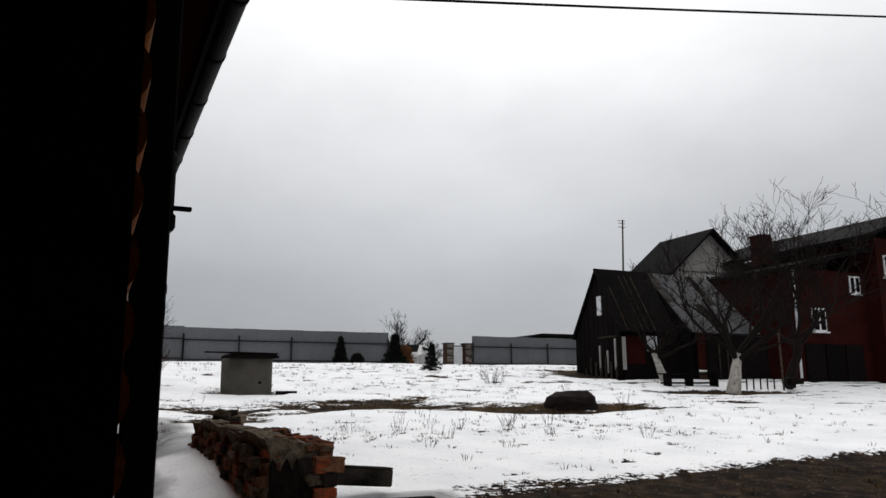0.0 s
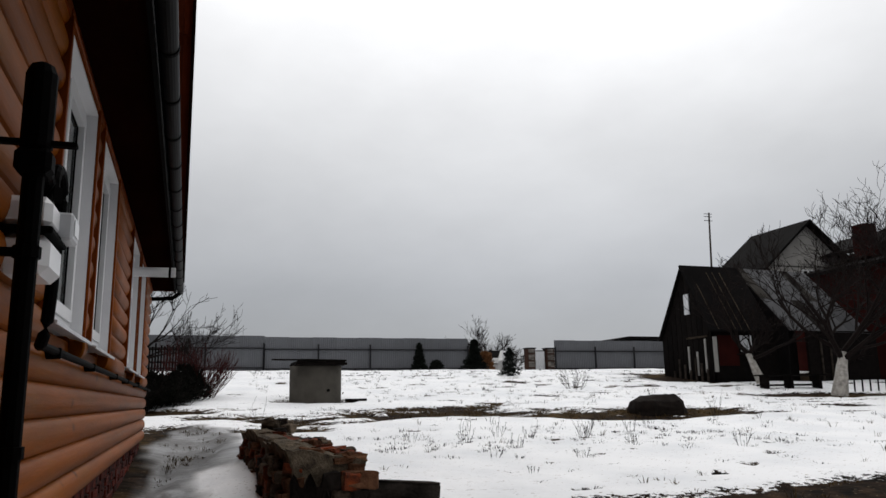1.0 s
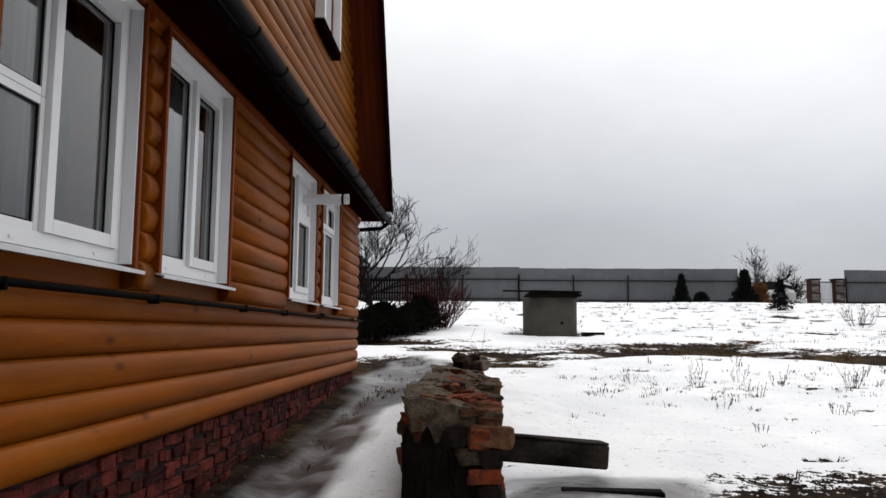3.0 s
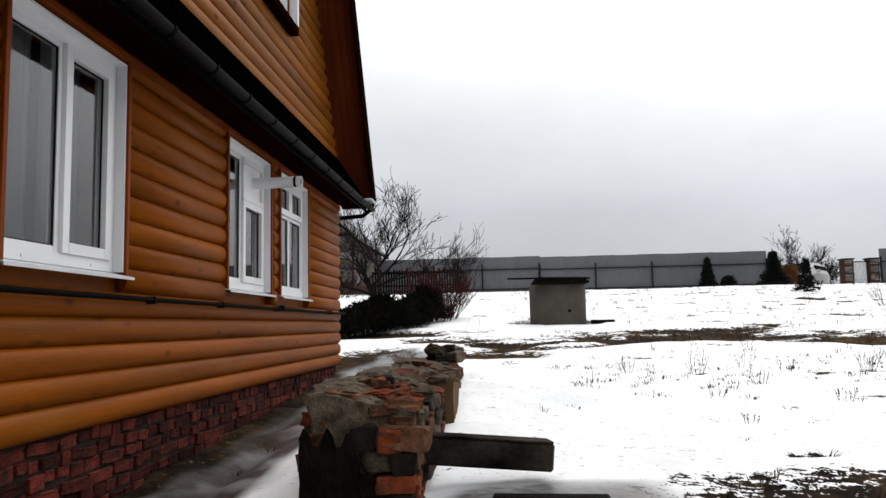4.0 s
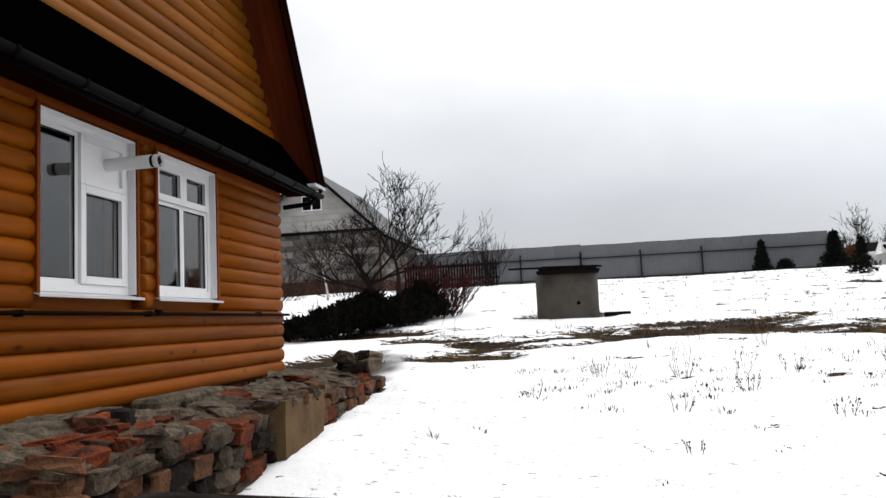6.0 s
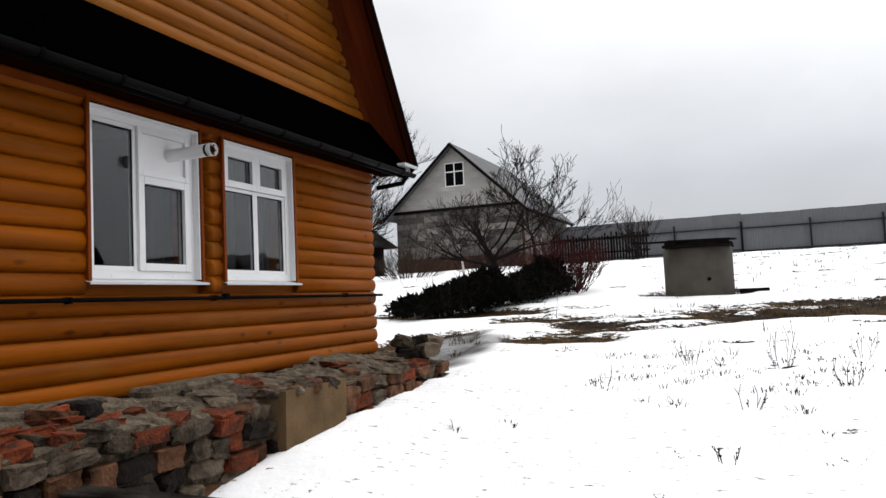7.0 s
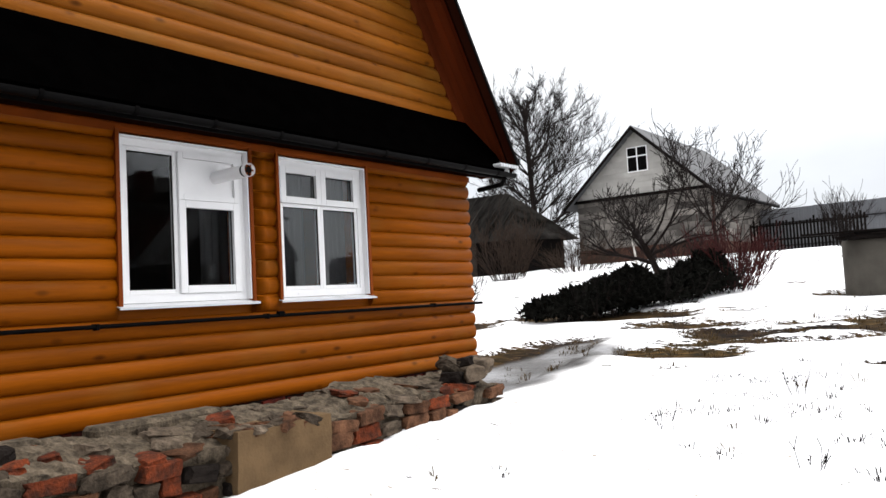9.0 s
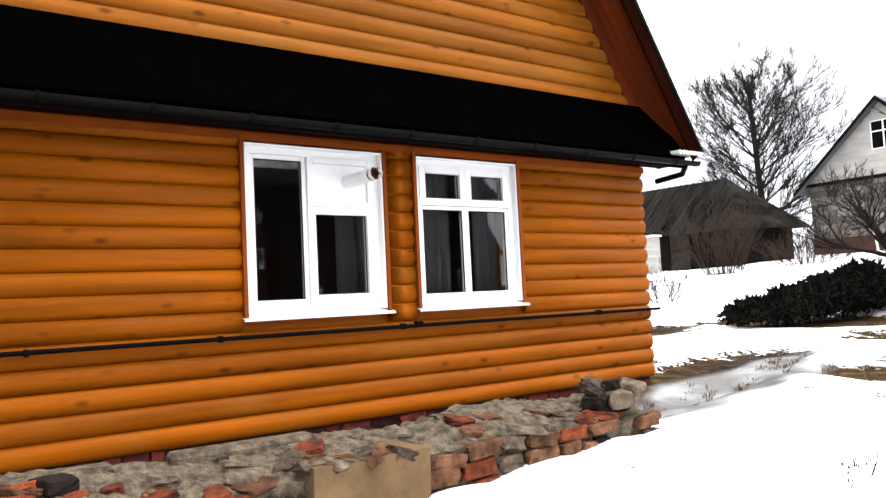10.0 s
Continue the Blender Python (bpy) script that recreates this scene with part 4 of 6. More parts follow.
lid = thing("timber_cover", (3.33, 18.1, 2.35), "weathered dark planks laid over the well", "cover")
for k in range(8):
    y = 17.46 + k * 0.16
    part("plank", bx((2.80 + 0.07 * (k % 3), y, 2.353), (3.93 - 0.06 * (k % 2), y + 0.15, 2.405), 0.006), M_BLACKWOOD, lid)
for k in range(5):
    x = 2.84 + k * 0.208
    part("cross_plank", bx((x, 17.44 + 0.02 * (k % 2), 2.406), (x + 0.204, 18.7, 2.45 - 0.01 * (k % 3)), 0.004), M_BLACKWOOD, lid)
for k, (x0, y0, x1, y1, z) in enumerate(((2.30, 17.55, 3.7, 17.75, 2.465), (3.0, 18.0, 3.98, 17.8, 2.465), (2.9, 17.5, 3.9, 17.52, 2.465))):
    d = math.atan2(y1 - y0, x1 - x0)
    part("loose_plank", bx((0, -0.07, 0), (math.hypot(x1 - x0, y1 - y0), 0.07, 0.03), 0.004, Matrix.Translation((x0, y0, z - 0.01)) @ Matrix.Rotation(d, 4, "Z") @ Matrix.Rotation(0.01 * k, 4, "Y")), M_BLACKWOOD, lid)
wp = thing("plank", (4.2, 18.0, 1.6), "dark plank lying in the snow by the well", "plank")
part("body", bx((3.98, 17.8, land(4, 17.9) - 0.02), (4.45, 17.95, land(4, 17.9) + 0.07), 0.006), M_BLACKWOOD, wp)
slab = thing("stone_slab", (9.6, 14.4, 1.2), "dark stone mound on the melted ground", "stone")
bm = lump(77, 0.06, 0.5)
bmesh.ops.subdivide_edges(bm, edges=bm.edges[:], cuts=2, use_grid_fill=True)
for v in bm.verts:
    k = 1 - 0.35 * max(0, v.co.z)
    v.co = Vector((9.85 + v.co.x * 1.12 * k, 14.5 + v.co.y * 0.8 * k, 1.30 + v.co.z * 0.54)) + Vector((0, 0, 0.05 * noise.noise(v.co * 3)))
part("body", bm, M_RUB_DARK, slab)


# ---- plants ----
def grow(rnd, p, d, length, r, depth, out, spread=0.6, up=0.15, kids=3, shrink=0.68, bend=0.25, bits=4):
    """One limb as a list of points and radii, then its side limbs."""
    pts, rad = [p.copy()], [r]
    d = d.normalized()
    for i in range(bits):
        d = (d + Vector((rnd.uniform(-bend, bend), rnd.uniform(-bend, bend), rnd.uniform(-bend, bend) + up))).normalized()
        p = p + d * (length / bits)
        pts.append(p.copy())
        rad.append(r * (1 - 0.55 * (i + 1) / bits))
    out.append((pts, rad, depth))
    if depth <= 0:
        return
    for k in range(kids):
        i = rnd.randint(max(1, bits // 2 - 1), bits)
        side = Vector((rnd.uniform(-1, 1), rnd.uniform(-1, 1), rnd.uniform(-0.5, 0.8)))
        dd = (pts[i] - pts[i - 1]).normalized()
        nd = (dd + side * spread).normalized()
        grow(rnd, pts[i], nd, length * shrink * rnd.uniform(0.7, 1.15), rad[i] * 0.72, depth - 1, out, spread, up, kids, shrink, bend, bits)


def limbs_mesh(limbs, sides, lowest=0.0035):
    verts, faces = [], []
    for pts, rad, depth in limbs:
        base = None
        n = sides if depth > 1 else 3
        for i, p in enumerate(pts):
            d = (pts[min(i + 1, len(pts) - 1)] - pts[max(i - 1, 0)]).normalized()
            u = d.orthogonal().normalized()
            w = d.cross(u)
            k0 = len(verts)
            for k in range(n):
                a = 2 * math.pi * k / n
                verts.append(p + (u * math.cos(a) + w * math.sin(a)) * max(rad[i], lowest))
            if base is not None:
                for k in range(n):
                    faces.append((base + k, base + (k + 1) % n, k0 + (k + 1) % n, k0 + k))
            base = k0
    return verts, faces


def tree(name, base, label, category, seed, height, r, depth=5, kids=4, lean=(0, 0), spread=0.8, up=0.03, shrink=0.68, bend=0.25, fork=0.35, first=5, trunk_mat=None, low=0.005, group="", rise=0.7, leader=False):
    """A bare tree: a trunk that forks into spreading limbs, or a leader with limbs up its height."""
    t = thing(name, base, label, category, group)
    rnd = random.Random(seed)
    p = Vector(base)
    th = height * (0.93 if leader else fork)
    tr = []
    grow(rnd, p - Vector((0, 0, 0.15)), Vector((lean[0], lean[1], 1)), th + 0.15, r, 0, tr, bend=0.05 if leader else bend * 0.6, up=0.1, bits=12 if leader else 6)
    top, rad = tr[0][0], tr[0][1]
    lim = []
    for k in range(first):
        a = 2.4 * k + rnd.uniform(-0.4, 0.4)
        if leader:
            f = fork + (1 - fork) * (k / first)
            i = min(12, max(1, round(12 * f)))
            ln = height * 0.33 * (math.sin(math.pi * min(1, (f - fork) / (1 - fork) * 0.78 + 0.22)) ** 0.7) * rnd.uniform(0.75, 1.1)
            d = Vector((math.cos(a), math.sin(a), rise + 0.9 * f * f))
        else:
            i = 6 if k < 3 else rnd.randint(4, 6)
            ln = (height - th) * rnd.uniform(0.5, 0.7)
            d = Vector((math.cos(a) * spread * 1.2, math.sin(a) * spread * 1.2, rise * rnd.uniform(0.7, 1.5)))
        grow(rnd, top[i], d, ln, rad[i] * (0.30 if leader else 0.68), depth - 1, lim, spread, up, kids, shrink, bend)
    for nm, ls, m, s in (("trunk", tr, trunk_mat or M_BARK, 9), ("crown", lim, M_TWIG, 5)):
        v, f = limbs_mesh([(a, b, 9 if nm == "trunk" else c) for a, b, c in ls], s, low)
        me = bpy.data.meshes.new(nm)
        me.from_pydata(v, [], f)
        me.materials.append(m)
        ob = new(nm, me)
        ob.parent = t
        ob.matrix_parent_inverse = Matrix.Translation(-t.location)
    return t


def shrub(name, base, label, seed, height, width, stems, material, depth=2, kids=3, r=0.012, low=0.004, up=0.1, category="shrub", depth_y=None):
    t = thing(name, base, label, category)
    rnd = random.Random(seed)
    lim = []
    for k in range(stems):
        a = rnd.uniform(0, 2 * math.pi)
        q = math.sqrt(rnd.random())
        off = Vector((math.cos(a) * width * 0.28 * q, math.sin(a) * (depth_y or width) * 0.28 * q, -0.05))
        off.z += land(base[0] + off.x, base[1] + off.y) - land(base[0], base[1])
        d = Vector((math.cos(a) * 0.55 * q * width / height, math.sin(a) * 0.55 * q * (depth_y or width) / height, 1))
        grow(rnd, Vector(base) + off, d, height * rnd.uniform(0.5, 0.8), r, depth, lim, 0.5, up, kids, 0.6, 0.2, 4)
    v, f = limbs_mesh(lim, 3, low)
    me = bpy.data.meshes.new("brushwood")
    me.from_pydata(v, [], f)
    me.materials.append(material)
    ob = new("brushwood", me)
    ob.parent = t
    ob.matrix_parent_inverse = Matrix.Translation(-t.location)
    return t


def sprays(verts, faces, rnd, c, size, n):
    """Short needle-leaved sprays pointing outwards round a point."""
    for k in range(n):
        d = Vector((rnd.gauss(0, 1), rnd.gauss(0, 1), rnd.gauss(0.25, 0.8))).normalized()
        u = d.orthogonal().normalized()
        w = d.cross(u)
        ln = size * rnd.uniform(0.6, 1.3)
        b = len(verts)
        s = ln * 0.16
        for q in (c, c + d * ln * 0.55 + u * s, c + d * ln, c + d * ln * 0.55 - u * s, c + d * ln * 0.5 + w * s):
            verts.append(q)
        faces += [(b, b + 1, b + 2, b + 4), (b, b + 4, b + 2, b + 3)]


def leafy(name, base, label, category, seed, shape, count, size, material, n=7):
    """A dense evergreen body of many small sprays; shape gives a random point within it."""
    t = thing(name, base, label, category)
    rnd = random.Random(seed)
    v, f = [], []
    for k in range(count):
        sprays(v, f, rnd, Vector(base) + shape(rnd), size, n)
    me = bpy.data.meshes.new("foliage")
    me.from_pydata(v, [], f)
    me.materials.append(material)
    ob = new("foliage", me)
    ob.parent = t
    ob.matrix_parent_inverse = Matrix.Translation(-t.location)
    return t


def dome(rx, ry, h, tilt=0.0):
    def f(r):
        a, q, z = r.uniform(0, 6.283), r.random() ** 0.4, r.random()
        k = math.sqrt(max(0, 1 - (z * 0.95) ** 2)) * (0.86 + 0.14 * math.sin(a * 5 + 1))
        x, y = math.cos(a) * rx * k * q, math.sin(a) * ry * k * q
        return Vector((x, y, 0.05 + z * h * (0.9 + 0.12 * math.sin(x * 4.1 + y * 2.3))))
    return f


def cone(r, h, tiers=0):
    def f(q):
        z = q.random() ** 1.3
        w = 1 - z
        if tiers:
            w *= 0.7 + 0.3 * ((1 - z) * tiers % 1)
        a, s = q.uniform(0, 6.283), q.random() ** 0.5
        return Vector((math.cos(a) * r * w * s, math.sin(a) * r * w * s, 0.1 + z * h))
    return f


def fir(r, h):
    """A ragged fir: broad skirt, thin top."""
    def f(q):
        z = q.random() ** 1.2
        w = (1 - z) ** 1.5 * (0.62 + 0.38 * (1 - z * 7 % 1)) + 0.02
        a, s = q.uniform(0, 6.283), q.random() ** 0.45
        w *= 0.8 + 0.25 * math.sin(a * 3 + z * 17) * (1 - z)
        return Vector((math.cos(a) * r * w * s, math.sin(a) * r * w * s, 0.08 + z * h))
    return f


def on(x, y, dz=0.0):
    return (x, y, land(x, y) + dz)


def line_hedge(name, x0, y0, x1, y1, rx, h, label, seed, count, size, material):
    c = on((x0 + x1) / 2, (y0 + y1) / 2)

    def f(r):
        t = r.random()
        hh = h * (0.38 + 0.62 * t) * (0.9 + 0.15 * math.sin(t * 23))
        a, q, z = r.uniform(0, 6.283), r.random() ** 0.4, r.random() ** 0.8
        k = math.sqrt(max(0, 1 - (z * 0.95) ** 2))
        x, y = x0 + (x1 - x0) * t, y0 + (y1 - y0) * t
        return Vector((x - c[0] + math.cos(a) * rx * k * q, y - c[1] + math.sin(a) * rx * k * q, land(x, y) - c[2] + 0.13 + z * (hh - 0.05)))
    t = leafy(name, c, label, "hedge", seed, f, count, size, material)
    rnd, lim = random.Random(seed + 70), []
    for k in range(46):
        u = rnd.random()
        p = Vector((x0 + (x1 - x0) * u + rnd.uniform(-rx, rx) * 0.8, y0 + (y1 - y0) * u + rnd.uniform(-rx, rx) * 0.8, 0))
        p.z = land(p.x, p.y) - 0.04
        grow(rnd, p, Vector((rnd.uniform(-0.9, 0.9), rnd.uniform(-0.9, 0.6), 0.7)), 0.5, 0.008, 1, lim, 0.5, 0.08, 4, 0.6, 0.2, 4)
    v, fc = limbs_mesh(lim, 3, 0.003)
    me = bpy.data.meshes.new("stems")
    me.from_pydata(v, [], fc)
    me.materials.append(M_TWIG)
    ob = new("stems", me)
    ob.parent = t
    ob.matrix_parent_inverse = Matrix.Translation(-t.location)
    return t


line_hedge("juniper_hedge", -1.05, 15.5, -0.05, 17.0, 0.40, 0.62, "sprawling dark evergreen hedge in the snow", 3, 2600, 0.13, M_HEDGE)
line_hedge("juniper_hedge", 0.0, 17.1, 0.62, 18.5, 0.42, 0.72, "dark dense hedge beside the red bush", 4, 1500, 0.12, M_HEDGE)
shrub("red_bush", on(0.72, 19.0), "leafless reddish bush standing in snow", 11, 1.05, 1.5, 95, M_REDTWIG, 2, 3, 0.009, 0.0045, up=0.05)
tree("apple_tree", on(-0.45, 19.2), "crooked bare apple tree behind the hedge", "tree", 21, 2.8, 0.10, 5, 3, (-0.4, -0.1), 0.75, 0.03, fork=0.36, first=8, low=0.005)
tree("young_tree", on(0.65, 19.6), "thin bare fruit tree with a pale stem", "tree", 24, 2.1, 0.026, 4, 3, (0.05, 0), 0.42, 0.08, fork=0.4, first=5, low=0.004)
tree("young_tree", on(-3.4, 24.5), "thin bare sapling before the block barn", "tree", 25, 2.3, 0.04, 4, 3, (0, 0), 0.6, 0.06, fork=0.45, first=6, trunk_mat=M_BARK_W, low=0.005)
tree("apple_tree", on(-1.6, 25.5), "bare spreading apple tree beside the barn", "tree", 23, 3.1, 0.09, 5, 3, (0.05, 0), 0.7, 0.04, fork=0.34, first=8, low=0.0065)
shrub("tall_bush", on(0.7, 30.0), "thin tall leafless bush before the fence", 31, 1.5, 0.9, 34, M_TWIG, 2, 3, 0.010, 0.005, up=0.1)
tree("linden_tree", on(-15.6, 40.0), "tall bare linden with a round fine crown", "tree", 27, 9.6, 0.2, 5, 4, (0.01, 0), 0.62, 0.035, 0.6, 0.09, 0.14, 64, low=0.007, rise=0.5, leader=True)
tree("pear_tree", on(17.6, 17.4), "old spreading fruit tree with whitewashed trunk", "tree", 41, 5.0, 0.24, 6, 3, (0.12, 0), 0.85, 0.05, 0.70, 0.30, 0.24, 6, M_BARK_W, 0.006, rise=1.1)
tree("pear_tree", on(21.3, 18.6), "old fruit tree with long spreading boughs", "tree", 45, 5.8, 0.22, 6, 3, (0.3, 0), 0.85, 0.05, 0.74, 0.32, 0.3, 6, M_BARK, 0.006, rise=1.1)
tree("pear_tree", on(17.9, 20.6), "old fruit tree with a leaning whitewashed trunk", "tree", 43, 3.6, 0.18, 5, 3, (-0.3, 0), 0.9, 0.05, 0.70, 0.25, 0.3, 6, M_BARK_W, 0.007)
shrub("brown_bush", on(-7.4, 24.4), "dense brown leafless bush by the old hut", 33, 1.7, 1.8, 70, M_TANTWIG, 2, 3, 0.012, 0.006, up=0.06)
shrub("brown_bush", on(-5.6, 25.4), "low brown leafless brushwood before the hut", 34, 1.1, 2.6, 70, M_TANTWIG, 2, 3, 0.010, 0.005, up=0.04)
shrub("brown_bush", on(-3.6, 27.5), "low brown leafless brushwood before the barn", 35, 1.0, 3.0, 50, M_TWIG, 2, 3, 0.010, 0.005, up=0.04)
shrub("small_bush", on(-4.9, 18.6), "small dark bush behind the house corner", 36, 0.8, 0.8, 26, M_TWIG, 2, 3, 0.010, 0.004, up=0.04)
shrub("small_bush", on(10.9, 20.1), "small dry leafless bush in the snow", 37, 0.6, 0.8, 16, M_TWIG, 1, 3, 0.006, 0.004, up=0.04)
leafy("thuja", on(11.3, 36.6, 0.0), "dark narrow thuja by the grey fence", "tree", 51, cone(0.42, 1.25), 420, 0.16, M_FIR)
leafy("fir_bush", on(12.2, 36.8, 0.0), "small rounded dark conifer by the fence", "tree", 52, dome(0.40, 0.40, 0.55), 260, 0.16, M_FIR)
leafy("spruce", on(13.75, 35.5, 0.0), "broad dark spruce near the gate", "tree", 53, fir(0.85, 1.35), 620, 0.2, M_FIR)
leafy("spruce", on(10.6, 23.9, 0.0), "small open young spruce in the snow", "tree", 54, fir(0.52, 0.85), 130, 0.13, M_FIR)
tree("far_tree", on(23.0, 58), "distant bare tree beyond the fence", "tree", 57, 3.6, 0.07, 5, 4, spread=0.7, up=0.04, fork=0.2, first=9, low=0.009)
tree("far_tree", on(24.4, 59), "distant bare rounded tree beyond the fence", "tree", 58, 2.7, 0.06, 5, 4, spread=0.9, up=0.03, fork=0.15, first=12, low=0.009)
tree("far_tree", on(22.2, 66), "distant hazy bare tree beyond the fence", "tree", 59, 2.4, 0.05, 5, 4, spread=0.9, up=0.03, fork=0.15, first=12, low=0.008)
leafy("russet_bush", on(15.7, 39.4, 0.0), "russet-leaved bush beside the parked car", "shrub", 60, dome(0.7, 0.6, 1.2), 420, 0.2, M_RUSSET)


# ---- grey boundary fence ----
def sheet_mesh(w, h):
    """A profiled steel sheet, ribs upright, its foot at the origin."""
    p, x, k = [], 0.0, 0
    while x < w - 1e-6:
        p += [(x, 0.0), (x + 0.035, 0.0), (x + 0.045, 0.02), (x + 0.085, 0.02)]
        x += 0.1
    p.append((w, 0.0))
    v = [(a, -b, 0) for a, b in p] + [(a, -b, h) for a, b in p]
    n = len(p)
    me = bpy.data.meshes.new("sheet")
    me.from_pydata(v, [], [(i, i + 1, n + i + 1, n + i) for i in range(n - 1)])
    me.materials.append(M_FENCE)
    return me


SHEET = sheet_mesh(1.15, 1.95)
FY = 38.0


def fence_run(x0, x1, top, label, drop=0.0):
    f = thing("fence", ((x0 + x1) / 2, FY, top - 1.95), label, "fence")
    n = round((x1 - x0) / 1.15)
    for k in range(n):
        ob = piece("sheet", SHEET, f, (x0 + k * (x1 - x0) / n, FY, top - 1.95 - 0.012 * (k % 2) + drop * k / n), ((x1 - x0) / n / 1.15, 1, 1))
    m = max(1, round((x1 - x0) / 2.34))
    for k in range(m + 1):
        x = x0 + (x1 - x0) * k / m
        z = top - 0.42 + drop * k / m
        part("post", bx((x - 0.035, FY - 0.16, top - 2.3), (x + 0.035, FY - 0.09, z), 0.006), M_FENCE_D, f)
        part("post_cap", tb([(x, FY - 0.125, z), (x, FY - 0.125, z + 0.05), (x, FY - 0.125, z + 0.08)], (0.05, 0.05, 0.012), 8), M_FENCE_D, f)
    for dz in (-0.62, -1.55):
        part("rail", bx((x0, FY - 0.09, top + dz), (x1, FY - 0.035, top + dz + 0.05)), M_FENCE_D, f)
    return f


fence_run(4.0, 14.3, 4.66, "grey profiled-sheet fence on dark steel posts")
fence_run(-4.0, 3.98, 4.71, "long grey sheet fence behind the orchard")
fence_run(19.3, 29.0, 4.62, "grey sheet fence beyond the brick gate pillars")

# old picket fence by the barn
pk = thing("picket_fence", (0.2, 35.5, 3), "dark weathered picket fence", "fence")
rp = random.Random(8)
for k in range(34):
    x = -3.5 + k * 0.118
    part("picket", bx((x, 35.5, 2.5), (x + 0.07, 35.52, 4.05 + rp.uniform(-0.12, 0.1)), 0, Matrix.Translation((0, 0, 0))), M_BLACKWOOD, pk)
for z in (3.3, 3.85):
    part("rail", bx((-3.5, 35.525, z), (0.55, 35.57, z + 0.07)), M_BLACKWOOD, pk)

# ---- gate ----
PB = bpy.data.meshes.new("brick")
_b = bx((0, 0, 0), (0.245, 0.115, 0.062))
_b.to_mesh(PB)
_b.free()
PB.materials.append(M_BLOCK)


def pillar(x, label):
    p = thing("gate_pillar", (x + 0.24, FY, 2.8), label, "pillar", "pillars of the gate")
    part("core", bx((x + 0.02, FY - 0.23, 2.4), (x + 0.46, FY + 0.23, 4.14)), M_PLINTH, p)
    for k in range(23):
        z = 2.45 + k * 0.073
        band = k % 5 != 4
        for j in range(2):
            if band:
                piece("brick", PB, p, (x + 0.07 + j * 0.17, FY - 0.245, z), (0.67, 1, 1))
    for k in range(23):
        z = 2.45 + k * 0.073
        if (k // 3) % 2 == 0:
            part("side_brick", bx((x + 0.455, FY - 0.23, z), (x + 0.475, FY + 0.22, z + 0.062)), M_BLOCK, p)
    part("cap", bx((x - 0.03, FY - 0.28, 4.14), (x + 0.51, FY + 0.28, 4.20), 0.01), M_FENCE_D, p)
    return p


pillar(14.42, "pillar of banded red and white brick")
pillar(17.6, "pillar of banded red and white brick")
pillar(18.72, "pillar of banded red and white brick")
gate = thing("gate", (18.4, FY, 2.9), "pale sheet wicket gate between brick pillars", "gate")
for k in range(6):
    x = 18.09 + k * 0.105
    part("slat", bx((x, FY - 0.02, 2.85), (x + 0.085, FY, 4.02)), M_ZINC, gate)
part("gate_frame", bx((18.08, FY, 3.2), (18.72, FY + 0.03, 3.25)), M_FENCE_D, gate)
part("top_rail", bx((18.08, FY - 0.03, 4.02), (18.72, FY + 0.03, 4.07)), M_FENCE_D, gate)

# ---- parked car ----
car = thing("car", (17.5, 42.5, 2.85), "white parked estate car with a dark windscreen", "car")
CX, CY, CZ = 15.35, 40.6, 2.72
sect = [  # along the length: position, half width low, half width high, bottom, belt, roof
    (0.0, 0.78, 0.74, 0.34, 0.76, 0.80), (0.1, 0.88, 0.82, 0.24, 0.92, 0.96), (0.95, 0.92, 0.84, 0.22, 1.02, 1.06), (1.15, 0.92, 0.80, 0.22, 1.04, 1.12),
    (1.85, 0.92, 0.68, 0.22, 1.06, 1.60), (3.2, 0.92, 0.67, 0.22, 1.08, 1.66), (4.2, 0.90, 0.65, 0.25, 1.08, 1.58), (4.45, 0.86, 0.72, 0.30, 1.0, 1.12)]
ct = Matrix.Translation((CX + 0.9, CY, CZ)) @ Matrix.Rotation(-0.6, 4, "Z")
bm = bmesh.new()
rg = []
for y, wl_, wh, zb, zm, zr in sect:
    rg.append([bm.verts.new(ct @ Vector(q)) for q in ((-wl_ * 0.9, y, zb), (-wl_, y, zb + 0.15), (-wl_, y, zm), (-wh, y, zr - 0.03), (-wh * 0.8, y, zr), (wh * 0.8, y, zr), (wh, y, zr - 0.03), (wl_, y, zm), (wl_, y, zb + 0.15), (wl_ * 0.9, y, zb))])
for a, b in zip(rg, rg[1:]):
    for k in range(10):
        bm.faces.new((a[k], a[(k + 1) % 10], b[(k + 1) % 10], b[k]))
bm.faces.new(rg[0][::-1])
bm.faces.new(rg[-1])
bmesh.ops.recalc_face_normals(bm, faces=bm.faces[:])
part("body", bm, M_CAR, car)
part("windscreen", prism([(1.20, 1.135), (1.82, 1.56), (1.81, 1.60), (1.18, 1.17)], 0, -0.56, 0.56), M_DARKPAINT, car).matrix_basis = ct
for s in (-1, 1):
    sw = part("side_window", bx((0.79 * s - 0.05, 1.75, 1.14), (0.79 * s + 0.05, 3.9, 1.46), 0.02), M_DARKPAINT, car)
    sw.matrix_basis = ct
    part("headlight", bx((s * 0.64 - 0.16, -0.02, 0.70), (s * 0.64 + 0.16, 0.14, 0.84), 0.03), M_STEEL, car, "clear headlight").matrix_basis = ct
    part("mirror", bx((s * 1.0 - 0.1, 1.45, 1.08), (s * 1.0 + 0.1, 1.58, 1.22), 0.03), M_CAR, car).matrix_basis = ct
    for y in (0.85, 3.55):
        wh = part("wheel", tb([(s * 0.72, y, 0.31), (s * 0.9, y, 0.31)], 0.31, 20), M_RUBBER, car)
        wh.matrix_basis = ct
        part("rim", tb([(s * 0.89, y, 0.31), (s * 0.91, y, 0.31)], 0.2, 14), M_STEEL, wh)
